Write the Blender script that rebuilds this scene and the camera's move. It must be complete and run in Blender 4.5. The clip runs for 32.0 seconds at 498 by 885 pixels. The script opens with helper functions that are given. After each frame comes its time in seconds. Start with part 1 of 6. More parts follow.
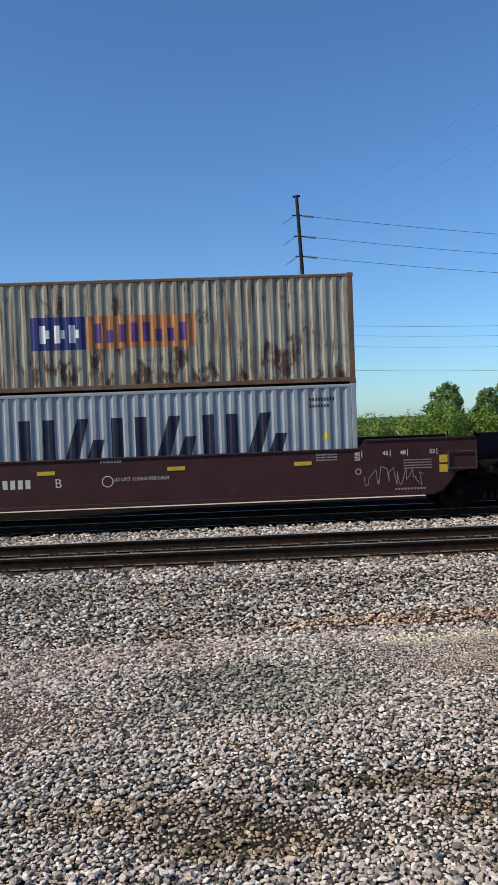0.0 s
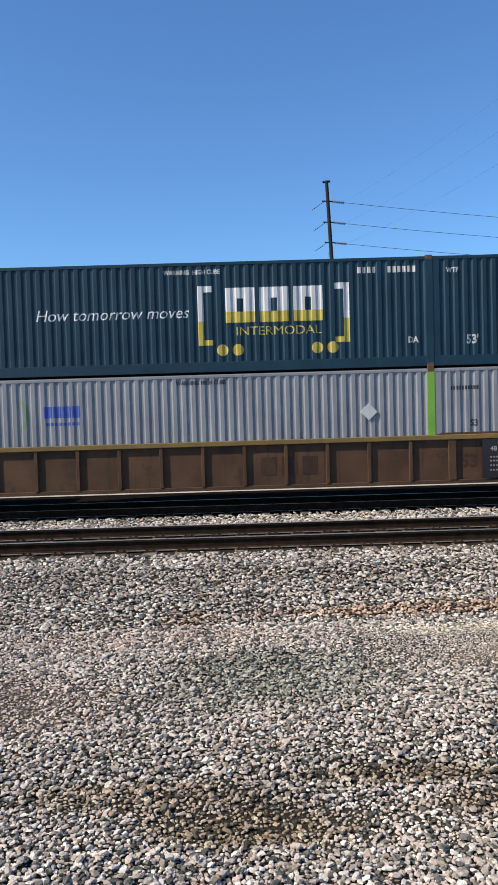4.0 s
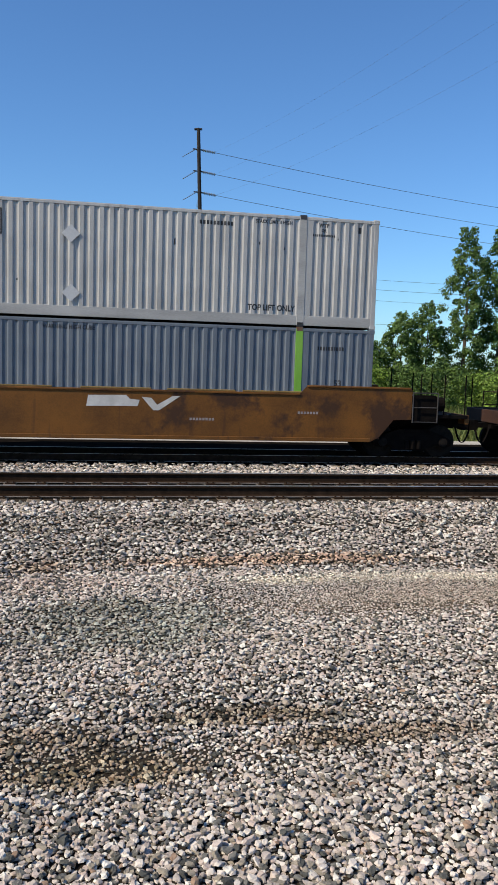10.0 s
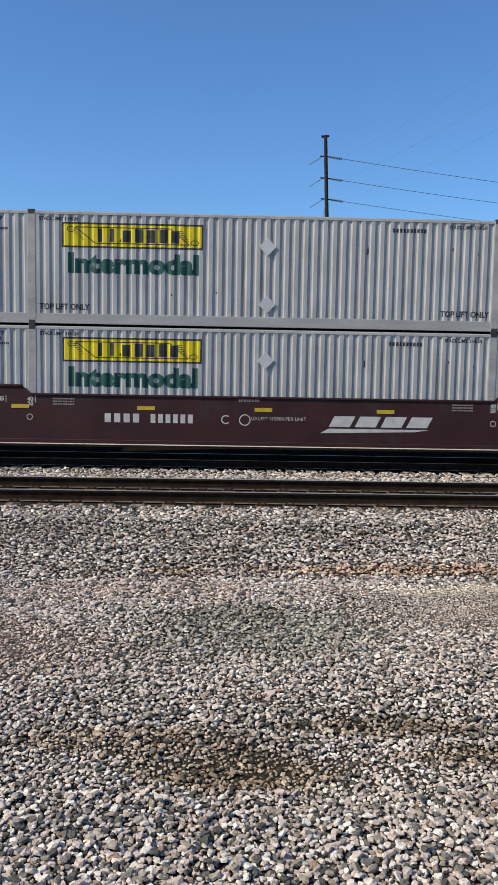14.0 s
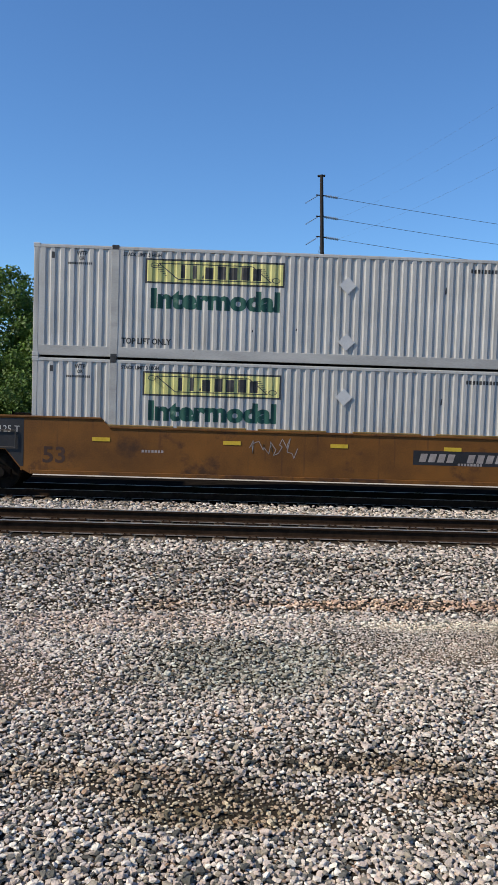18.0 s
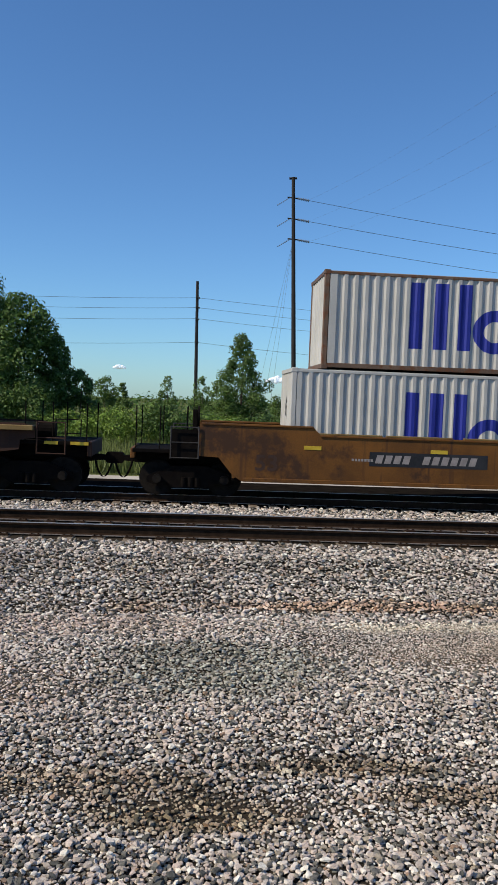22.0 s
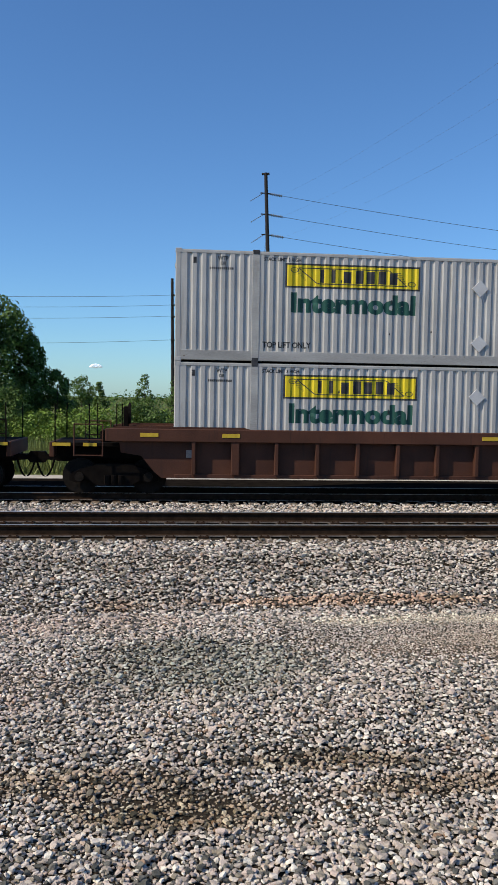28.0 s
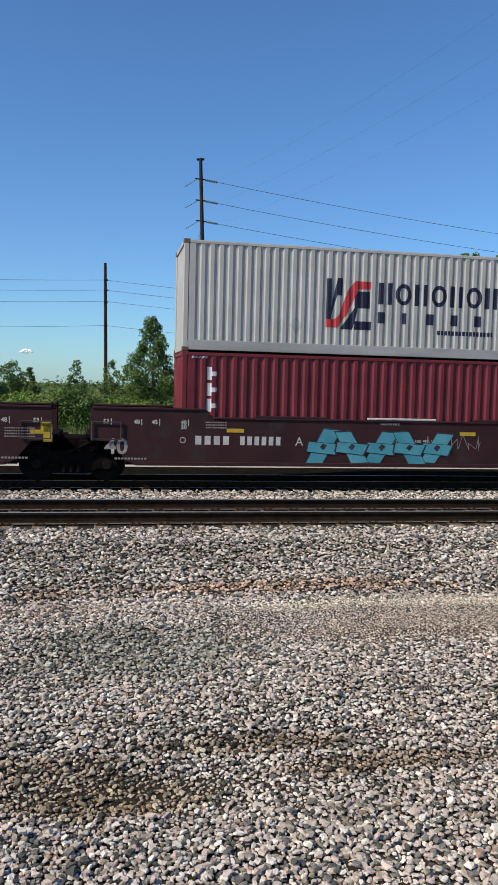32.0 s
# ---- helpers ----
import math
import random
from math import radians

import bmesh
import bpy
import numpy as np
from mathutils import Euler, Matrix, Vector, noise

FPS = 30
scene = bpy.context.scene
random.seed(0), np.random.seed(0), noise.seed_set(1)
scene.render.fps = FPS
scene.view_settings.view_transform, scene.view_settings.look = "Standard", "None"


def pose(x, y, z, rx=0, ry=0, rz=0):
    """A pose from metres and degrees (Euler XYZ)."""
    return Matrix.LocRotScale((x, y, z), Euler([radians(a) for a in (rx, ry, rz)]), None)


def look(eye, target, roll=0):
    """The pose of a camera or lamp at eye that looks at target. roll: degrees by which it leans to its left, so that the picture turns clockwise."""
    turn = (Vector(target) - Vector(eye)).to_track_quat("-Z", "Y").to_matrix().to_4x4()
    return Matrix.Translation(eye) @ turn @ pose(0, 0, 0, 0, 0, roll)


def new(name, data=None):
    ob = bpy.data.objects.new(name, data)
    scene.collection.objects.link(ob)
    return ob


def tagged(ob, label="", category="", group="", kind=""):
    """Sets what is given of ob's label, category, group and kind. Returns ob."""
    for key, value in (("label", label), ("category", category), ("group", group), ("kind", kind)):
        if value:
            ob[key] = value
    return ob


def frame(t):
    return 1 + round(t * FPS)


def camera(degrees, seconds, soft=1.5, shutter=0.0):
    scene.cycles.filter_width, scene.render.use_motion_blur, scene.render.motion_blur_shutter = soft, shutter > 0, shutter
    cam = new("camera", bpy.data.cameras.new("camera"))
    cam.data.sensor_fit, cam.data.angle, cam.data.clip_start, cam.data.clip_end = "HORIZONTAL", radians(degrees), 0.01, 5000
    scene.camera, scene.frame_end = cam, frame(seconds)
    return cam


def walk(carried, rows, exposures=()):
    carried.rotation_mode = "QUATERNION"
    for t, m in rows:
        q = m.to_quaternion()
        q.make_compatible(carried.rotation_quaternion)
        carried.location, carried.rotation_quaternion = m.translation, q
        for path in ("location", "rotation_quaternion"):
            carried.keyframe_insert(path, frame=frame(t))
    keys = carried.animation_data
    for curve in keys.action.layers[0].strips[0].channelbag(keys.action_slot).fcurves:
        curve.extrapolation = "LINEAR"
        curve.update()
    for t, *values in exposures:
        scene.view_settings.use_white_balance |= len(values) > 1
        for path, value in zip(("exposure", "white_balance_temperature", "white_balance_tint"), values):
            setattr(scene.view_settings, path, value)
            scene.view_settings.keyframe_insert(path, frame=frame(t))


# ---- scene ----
cam = camera(34.72, 32.0, soft=0.9)
# seconds, yaw, pitch, roll, eye
PATH = [
    (0, -2.49, -1.53, 2.11, -0.039, 0.012, 2.146),
    (0.5, -1.56, -2.71, 1.97, -0.074, -0.031, 2.141),
    (1, -1.78, -2.73, 1.33, 0.002, -0.021, 2.149),
    (1.5, -1.70, -1.95, -0.37, 0.059, 0.005, 2.147),
    (2, 2.88, -0.91, -1.74, 0.026, -0.001, 2.152),
    (2.5, 6.78, -1.18, 0.59, -0.043, -0.029, 2.161),
    (3, 6.28, -2.49, 1.66, -0.081, -0.023, 2.134),
    (3.5, 3.43, -2.82, 1.53, -0.045, -0.003, 2.139),
    (4, -0.39, -2.39, 1.68, 0.076, 0.039, 2.137),
    (4.5, -2.62, -2.29, 1.74, 0.116, 0.042, 2.138),
    (6.5, 2.05, -4.31, 0.96, 0.115, 0.063, 2.169),
    (7, 5.69, -3.54, 0.80, 0.119, 0.066, 2.180),
    (7.5, 10.45, -2.49, 1.00, 0.041, 0.015, 2.175),
    (8, 16.41, -2.15, 2.02, -0.032, -0.029, 2.159),
    (8.5, 17.67, -2.81, 1.66, 0.017, -0.024, 2.179),
    (9, 12.08, -4.03, 2.36, 0.089, 0.046, 2.166),
    (9.5, -2.72, -4.46, -0.24, 0.081, 0.057, 2.159),
    (10, -10.65, -5.83, -1.85, 0.040, 0.012, 2.142),
    (10.5, -12.31, -7.23, -2.50, -0.006, -0.014, 2.144),
    (11, -12.54, -6.33, -3.09, -0.022, -0.027, 2.154),
    (11.5, -10.97, -4.98, -2.31, -0.013, -0.017, 2.156),
    (12, -9.40, -4.28, -1.02, 0.017, 0.005, 2.155),
    (12.5, -7.91, -4.56, -0.58, 0.021, -0.008, 2.146),
    (13, -5.74, -4.97, -0.74, -0.013, -0.024, 2.143),
    (13.5, -3.42, -5.31, -0.78, -0.019, -0.011, 2.143),
    (14, -1.58, -5.60, -1.03, -0.042, -0.020, 2.166),
    (14.5, -0.44, -5.61, -0.95, -0.029, -0.005, 2.146),
    (16.5, -1.10, -3.75, -1.77, -0.024, -0.013, 2.150),
    (17, -1.34, -3.31, -1.76, -0.024, -0.010, 2.147),
    (17.5, -1.60, -3.14, -1.82, -0.020, -0.006, 2.145),
    (18, -1.96, -3.13, -1.79, -0.015, -0.019, 2.153),
    (18.5, -2.42, -3.14, -1.95, -0.020, -0.023, 2.148),
    (19, -2.86, -3.09, -2.16, -0.023, -0.014, 2.144),
    (19.5, -3.28, -2.99, -2.51, -0.025, -0.020, 2.150),
    (20, -3.49, -2.83, -2.68, -0.024, -0.019, 2.153),
    (20.5, -3.50, -2.66, -2.83, -0.026, 0.001, 2.144),
    (21, -3.56, -2.64, -3.00, -0.038, -0.001, 2.148),
    (21.5, -3.69, -2.74, -2.63, -0.035, 0.008, 2.148),
    (22, -4.09, -2.95, -2.20, -0.029, 0.010, 2.146),
    (22.5, -4.71, -3.03, -1.60, -0.016, 0.018, 2.142),
    (23, -5.55, -2.81, -1.01, 0.003, 0.020, 2.142),
    (23.5, -6.58, -2.18, -0.96, -0.005, 0.013, 2.143),
    (24, -7.35, -1.33, -1.03, -0.001, -0.009, 2.147),
    (24.5, -7.62, -0.65, -1.09, -0.006, -0.002, 2.150),
    (25, -7.38, -0.32, -0.98, -0.022, 0.004, 2.151),
    (25.5, -6.72, -0.57, -0.69, -0.015, 0.029, 2.145),
    (26, -6.16, -1.16, -0.46, -0.019, 0.015, 2.155),
    (26.5, -5.69, -1.93, -0.17, -0.004, 0.020, 2.154),
    (28.5, -5.68, -3.24, -1.14, -0.013, -0.007, 2.148),
    (29, -5.83, -3.21, -1.13, 0.000, -0.014, 2.147),
    (29.5, -6.10, -3.21, -1.11, -0.005, -0.011, 2.143),
    (30, -6.29, -3.35, -1.02, -0.001, -0.014, 2.138),
    (30.5, -6.52, -3.58, -0.89, 0.011, -0.008, 2.136),
    (31, -7.02, -3.73, -0.93, 0.005, -0.012, 2.140),
    (31.5, -8.23, -3.83, -1.11, 0.015, -0.007, 2.135),
    (32, -10.37, -3.97, -1.45, 0.010, -0.012, 2.142),
]
EXPOSURES = [(0, -0.01), (1, 0.09), (2, 0.09), (3, 0.19), (4, 0.24), (6.5, 0.09), (7, -0.01), (8, 0.29), (9, 0.16), (10, 0.09), (11, -0.01), (13, 0.14), (14, 0.09), (16.5, -0.01), (17, -0.06), (18, 0.14), (19, -0.06), (20, 0.19),
             (21, -0.01), (22, -0.06), (23, 0.01), (24, 0.04), (25, -0.06), (26, 0.04), (29, -0.04), (31, -0.11), (32, -0.01)]
walk(cam, [(t, pose(x, y, z, 90 + pitch, 0, yaw) @ pose(0, 0, 0, 0, 0, -roll)) for t, yaw, pitch, roll, x, y, z in PATH], EXPOSURES)

# ---- world, sun, exposure ----
SUN = Vector((-0.71, -0.26, 0.655)).normalized()
world = bpy.data.worlds.new("world")
world.use_nodes = True
scene.world = world
sky = world.node_tree.nodes.new("ShaderNodeTexSky")
sky.sky_type = "NISHITA"
sky.sun_disc = False
sky.sun_elevation = math.asin(SUN.z)
sky.sun_rotation = math.atan2(SUN.x, SUN.y)
sky.air_density, sky.dust_density, sky.ozone_density = 1.0, 0.3, 2.2
back = world.node_tree.nodes["Background"]
back.inputs["Strength"].default_value = 0.104
deep = world.node_tree.nodes.new("ShaderNodeMix")
deep.data_type, deep.blend_type = "RGBA", "MULTIPLY"
deep.inputs[0].default_value = 1.0
deep.inputs[7].default_value = (0.67, 1.02, 1.38, 1.0)
world.node_tree.links.new(sky.outputs["Color"], deep.inputs[6])
world.node_tree.links.new(deep.outputs[2], back.inputs["Color"])
sun = new("sun", bpy.data.lights.new("sun", "SUN"))
sun.data.energy, sun.data.angle, sun.data.color = 5.0, radians(0.53), (1.0, 0.89, 0.71)
sun.matrix_world = look((0, 0, 40), Vector((0, 0, 40)) - SUN)

# ---- materials ----
MATS = {}


def rgb(*c):
    return (*c, 1.0)


def mat(name, low, high, rough=0.6, metal=0.0, scale=6.0, stretch=(1, 1, 1), bump=0.0, fine=60.0, spots=None, spot_scale=3.0,
        spot_at=0.62, spot_stretch=(1, 1, 1), streak=None, streak_at=0.60, streak_scale=(7.0, 7.0, 0.45), low_rust=0.0, island=0.0, obj=0.0, bump_scale=None, spec=0.3):
    """Two-scale colour from low to high, with optional stains, vertical streaks, and variation by piece."""
    if name in MATS:
        return MATS[name]
    m = bpy.data.materials.new(name)
    m.use_nodes = True
    nt = m.node_tree
    N, L = nt.nodes.new, nt.links.new
    bsdf = nt.nodes["Principled BSDF"]
    bsdf.inputs["Roughness"].default_value, bsdf.inputs["Metallic"].default_value = rough, metal
    bsdf.inputs["Specular IOR Level"].default_value = spec
    co = N("ShaderNodeTexCoord")
    info = N("ShaderNodeObjectInfo")
    shift = N("ShaderNodeVectorMath")
    shift.operation = "MULTIPLY_ADD"
    L(info.outputs["Random"], shift.inputs[0])
    shift.inputs[1].default_value = (37.0, 11.0, 23.0)
    L(co.outputs["Object"], shift.inputs[2])
    mp = N("ShaderNodeMapping")
    mp.inputs["Scale"].default_value = stretch
    L(shift.outputs[0], mp.inputs["Vector"])

    def nz(sc, detail=4.0, src=mp):
        n = N("ShaderNodeTexNoise")
        n.inputs["Scale"].default_value, n.inputs["Detail"].default_value = sc, detail
        L(src.outputs[0], n.inputs["Vector"])
        return n

    def ramp(src, a, b, sock="Fac"):
        r = N("ShaderNodeMapRange")
        r.inputs["From Min"].default_value, r.inputs["From Max"].default_value = a, b
        L(src.outputs[sock], r.inputs["Value"])
        return r

    def mix(fac, a, b):
        x = N("ShaderNodeMix")
        x.data_type = "RGBA"
        for sock, v in ((x.inputs[0], fac), (x.inputs[6], a), (x.inputs[7], b)):
            if isinstance(v, (tuple, float)):
                sock.default_value = v
            else:
                L(v, sock)
        return x.outputs[2]

    big, small = nz(scale), nz(fine, 3.0)
    add = N("ShaderNodeMath")
    add.operation = "MULTIPLY_ADD"
    L(small.outputs["Fac"], add.inputs[0])
    add.inputs[1].default_value = 0.5
    L(big.outputs["Fac"], add.inputs[2])
    fac = ramp(add, 0.50, 1.0, "Value").outputs[0]
    colour = mix(fac, rgb(*low), rgb(*high))
    if streak:
        mp2 = N("ShaderNodeMapping")
        mp2.inputs["Scale"].default_value = streak_scale
        L(shift.outputs[0], mp2.inputs["Vector"])
        s = nz(1.0, 5.0, mp2)
        colour = mix(ramp(s, streak_at, streak_at + 0.16).outputs[0], colour, rgb(*streak))
    if spots:
        mp3 = N("ShaderNodeMapping")
        mp3.inputs["Scale"].default_value = spot_stretch
        L(shift.outputs[0], mp3.inputs["Vector"])
        s = nz(spot_scale, 8.0, mp3)
        s.inputs["Roughness"].default_value = 0.68
        if low_rust:
            # rust has eaten further into the lower half of the sheet
            sep = N("ShaderNodeSeparateXYZ")
            L(co.outputs["Object"], sep.inputs[0])
            more = N("ShaderNodeMapRange")
            more.inputs["From Min"].default_value, more.inputs["From Max"].default_value = 0.9, 1.5
            more.inputs["To Min"].default_value, more.inputs["To Max"].default_value = low_rust, 0.0
            L(sep.outputs["Z"], more.inputs["Value"])
            both = N("ShaderNodeMath")
            L(s.outputs["Fac"], both.inputs[0])
            L(more.outputs[0], both.inputs[1])
            patch = ramp(both, spot_at, spot_at + 0.09, "Value")
        else:
            patch = ramp(s, spot_at, spot_at + 0.08)
        colour = mix(patch.outputs[0], colour, rgb(*spots))
    if island or obj:
        src = N("ShaderNodeNewGeometry").outputs["Random Per Island"] if island else info.outputs["Random"]
        hsv = N("ShaderNodeHueSaturation")
        r = N("ShaderNodeMapRange")
        amount = island or obj
        r.inputs["To Min"].default_value, r.inputs["To Max"].default_value = 1 - amount, 1 + amount
        L(src, r.inputs["Value"])
        L(r.outputs[0], hsv.inputs["Value"])
        L(colour, hsv.inputs["Color"])
        colour = hsv.outputs[0]
    L(colour, bsdf.inputs["Base Color"])
    if bump:
        b = N("ShaderNodeBump")
        b.inputs["Strength"].default_value = bump
        b.inputs["Distance"].default_value = 0.02
        L((nz(bump_scale, 4.0) if bump_scale else small).outputs["Fac"], b.inputs["Height"])
        L(b.outputs[0], bsdf.inputs["Normal"])
    MATS[name] = m
    return m


STAINS = ((0.10, 4.85, 0.75, 0.24, (0.72, 0.63, 0.46), 0.8), (-0.6, 5.2, 0.9, 0.22, (0.78, 0.68, 0.54), 0.7), (1.15, 5.45, 0.8, 0.14, (0.60, 0.53, 0.42), 0.8),
          (0.35, 7.5, 1.15, 0.85, (0.60, 0.66, 0.63), 0.85), (3.9, 8.98, 2.7, 0.20, (1.30, 1.32, 1.24), 1.0), (4.4, 8.2, 2.2, 0.60, (0.84, 0.80, 0.75), 0.8),
          (-2.6, 6.9, 1.6, 0.9, (1.12, 1.02, 0.98), 0.7), (2.3, 9.75, 2.2, 0.24, (1.02, 0.76, 0.58), 0.75),
          (-0.6, 9.6, 0.5, 0.2, (1.0, 0.75, 0.55), 0.6), (-2.3, 5.2, 0.9, 0.25, (0.82, 0.72, 0.58), 0.6), (-1.2, 8.9, 1.6, 0.4, (1.1, 1.0, 0.96), 0.6),
          (1.9, 5.05, 0.9, 0.16, (0.66, 0.56, 0.44), 0.7), (-0.2, 11.4, 6.0, 0.35, (0.84, 0.83, 0.80), 0.6))


def stained(m, colour, stains):
    """Large stains by place on the ground: damp brown hollows, dark slate spill, pale fines."""
    nt = m.node_tree
    N, L = nt.nodes.new, nt.links.new
    geo = N("ShaderNodeNewGeometry")
    pos = N("ShaderNodeSeparateXYZ")
    L(geo.outputs["Position"], pos.inputs[0])
    wob = N("ShaderNodeTexNoise")
    wob.inputs["Scale"].default_value, wob.inputs["Detail"].default_value = 2.2, 5.0
    L(geo.outputs["Position"], wob.inputs["Vector"])
    for cx, cy, rx, ry, tone, most in stains:
        terms = []
        for axis, c, rad in (("X", cx, rx), ("Y", cy, ry)):
            d = N("ShaderNodeMath")
            d.operation = "SUBTRACT"
            L(pos.outputs[axis], d.inputs[0])
            d.inputs[1].default_value = c
            q = N("ShaderNodeMath")
            q.operation = "DIVIDE"
            L(d.outputs[0], q.inputs[0])
            q.inputs[1].default_value = rad
            s = N("ShaderNodeMath")
            s.operation = "MULTIPLY"
            L(q.outputs[0], s.inputs[0])
            L(q.outputs[0], s.inputs[1])
            terms.append(s)
        t = N("ShaderNodeMath")
        t.operation = "ADD"
        L(terms[0].outputs[0], t.inputs[0])
        L(terms[1].outputs[0], t.inputs[1])
        w = N("ShaderNodeMath")
        w.operation = "MULTIPLY_ADD"
        L(wob.outputs["Fac"], w.inputs[0])
        w.inputs[1].default_value = 1.6
        L(t.outputs[0], w.inputs[2])
        f = N("ShaderNodeMapRange")
        f.inputs["From Min"].default_value, f.inputs["From Max"].default_value = 1.2, 2.1
        f.inputs["To Min"].default_value, f.inputs["To Max"].default_value = most, 0.0
        L(w.outputs[0], f.inputs["Value"])
        y = N("ShaderNodeMix")
        y.data_type, y.blend_type = "RGBA", "MULTIPLY"
        L(f.outputs[0], y.inputs[0])
        L(colour, y.inputs[6])
        y.inputs[7].default_value = rgb(*tone)
        colour = y.outputs[2]
    # uneven dirt in patches of about a metre
    dirt = N("ShaderNodeTexNoise")
    dirt.inputs["Scale"].default_value, dirt.inputs["Detail"].default_value = 1.1, 3.0
    L(geo.outputs["Position"], dirt.inputs["Vector"])
    r = N("ShaderNodeMapRange")
    r.inputs["From Min"].default_value, r.inputs["From Max"].default_value = 0.35, 0.65
    r.inputs["To Min"].default_value, r.inputs["To Max"].default_value = 0.87, 1.10
    L(dirt.outputs["Fac"], r.inputs["Value"])
    hsv = N("ShaderNodeHueSaturation")
    L(r.outputs[0], hsv.inputs["Value"])
    L(colour, hsv.inputs["Color"])
    L(hsv.outputs[0], nt.nodes["Principled BSDF"].inputs["Base Color"])


def stone_mat():
    """Crushed granite: pinkish, grey, white and a few rusty pieces, told apart piece by piece."""
    m = mat("crushed_stone", (0.72, 0.72, 0.72), (1.1, 1.1, 1.1), 0.9, scale=25, fine=140, bump=0.5, spec=0.08)
    nt = m.node_tree
    N, L = nt.nodes.new, nt.links.new
    bsdf = nt.nodes["Principled BSDF"]
    old = bsdf.inputs["Base Color"].links[0].from_socket
    geo = N("ShaderNodeNewGeometry")
    info = N("ShaderNodeObjectInfo")
    add = N("ShaderNodeMath")
    add.operation = "ADD"
    L(geo.outputs["Random Per Island"], add.inputs[0])
    L(info.outputs["Random"], add.inputs[1])
    frac = N("ShaderNodeMath")
    frac.operation = "FRACT"
    L(add.outputs[0], frac.inputs[0])
    r = N("ShaderNodeValToRGB")
    r.color_ramp.interpolation = "CONSTANT"
    tones = [(0.0, (0.585, 0.488, 0.419)), (0.15, (0.741, 0.654, 0.567)), (0.31, (0.192, 0.183, 0.160)), (0.43, (0.850, 0.786, 0.675)),
             (0.55, (0.475, 0.406, 0.347)), (0.67, (0.102, 0.101, 0.090)), (0.77, (0.600, 0.483, 0.410)), (0.88, (0.349, 0.301, 0.233)), (0.98, (0.362, 0.244, 0.167))]
    while len(r.color_ramp.elements) < len(tones):
        r.color_ramp.elements.new(0.5)
    for e, (p, c) in zip(r.color_ramp.elements, tones):
        e.position, e.color = p, rgb(*c)
    L(frac.outputs[0], r.inputs["Fac"])
    x = N("ShaderNodeMix")
    x.data_type, x.blend_type = "RGBA", "MULTIPLY"
    x.inputs[0].default_value = 1.0
    L(r.outputs["Color"], x.inputs[6])
    L(old, x.inputs[7])
    stained(m, x.outputs[2], STAINS)
    return m


STONE = stone_mat()
DUSTY = mat("dusty_rail_foot", (0.16, 0.13, 0.11), (0.34, 0.29, 0.25), 0.95, scale=6, bump=0.4, spec=0.05)
RUST = mat("rusty_rail_steel", (0.018, 0.011, 0.007), (0.042, 0.026, 0.017), 0.95, 0.0, scale=9, bump=0.4, spec=0.02)
POLISHED = mat("polished_rail_head", (0.50, 0.46, 0.42), (0.66, 0.62, 0.58), 0.5, 1.0, scale=20)
TIE = mat("weathered_tie_wood", (0.10, 0.075, 0.055), (0.30, 0.24, 0.18), 0.95, scale=3, stretch=(8, 0.7, 8), bump=0.6, spec=0.05)
DIRT = mat("dark_fines", (0.022, 0.018, 0.014), (0.060, 0.048, 0.036), 0.95, scale=1.5, bump=0.6, spec=0.0)
stained(DIRT, DIRT.node_tree.nodes["Principled BSDF"].inputs["Base Color"].links[0].from_socket,
        ((3.9, 8.95, 2.7, 0.22, (11.0, 11.2, 10.4), 1.0), (3.4, 8.0, 2.2, 0.6, (3.4, 3.2, 3.0), 0.8), (-2.6, 6.9, 1.6, 0.9, (2.6, 2.6, 2.6), 0.8)))
SOIL = mat("field_soil_and_grass", (0.04, 0.06, 0.015), (0.14, 0.15, 0.05), 0.95, scale=0.4, fine=9, bump=0.5, spec=0.05)
BLACK = mat("greasy_black_steel", (0.004, 0.003, 0.003), (0.010, 0.008, 0.0065), 0.9, 0.0, scale=5, bump=0.3, spec=0.05)
WHEEL = mat("worn_wheel_steel", (0.006, 0.005, 0.0045), (0.018, 0.014, 0.011), 0.8, 0.0, scale=8, spec=0.1)
YELLOW = mat("yellow_reflector", (0.44, 0.29, 0.02), (0.58, 0.40, 0.04), 0.5, scale=8)
LETTER = mat("off_white_stencil", (0.40, 0.38, 0.36), (0.58, 0.56, 0.53), 0.7, scale=5)
LETTER_DIM = mat("faded_stencil", (0.20, 0.17, 0.16), (0.34, 0.30, 0.28), 0.7, scale=5)
INK = mat("black_stencil_paint", (0.015, 0.015, 0.016), (0.05, 0.05, 0.055), 0.6, scale=5)
POLE = mat("creosoted_pole_wood", (0.012, 0.010, 0.010), (0.036, 0.030, 0.027), 0.9, scale=2, stretch=(6, 6, 0.5), bump=0.4)
WIRE = mat("aluminium_cable", (0.09, 0.095, 0.10), (0.14, 0.145, 0.15), 0.5, 0.4)
PORCELAIN = mat("grey_insulator", (0.12, 0.13, 0.15), (0.2, 0.21, 0.23), 0.3)
BARK = mat("bark", (0.05, 0.04, 0.03), (0.14, 0.11, 0.08), 0.95, scale=4, stretch=(5, 5, 0.7), bump=0.5)


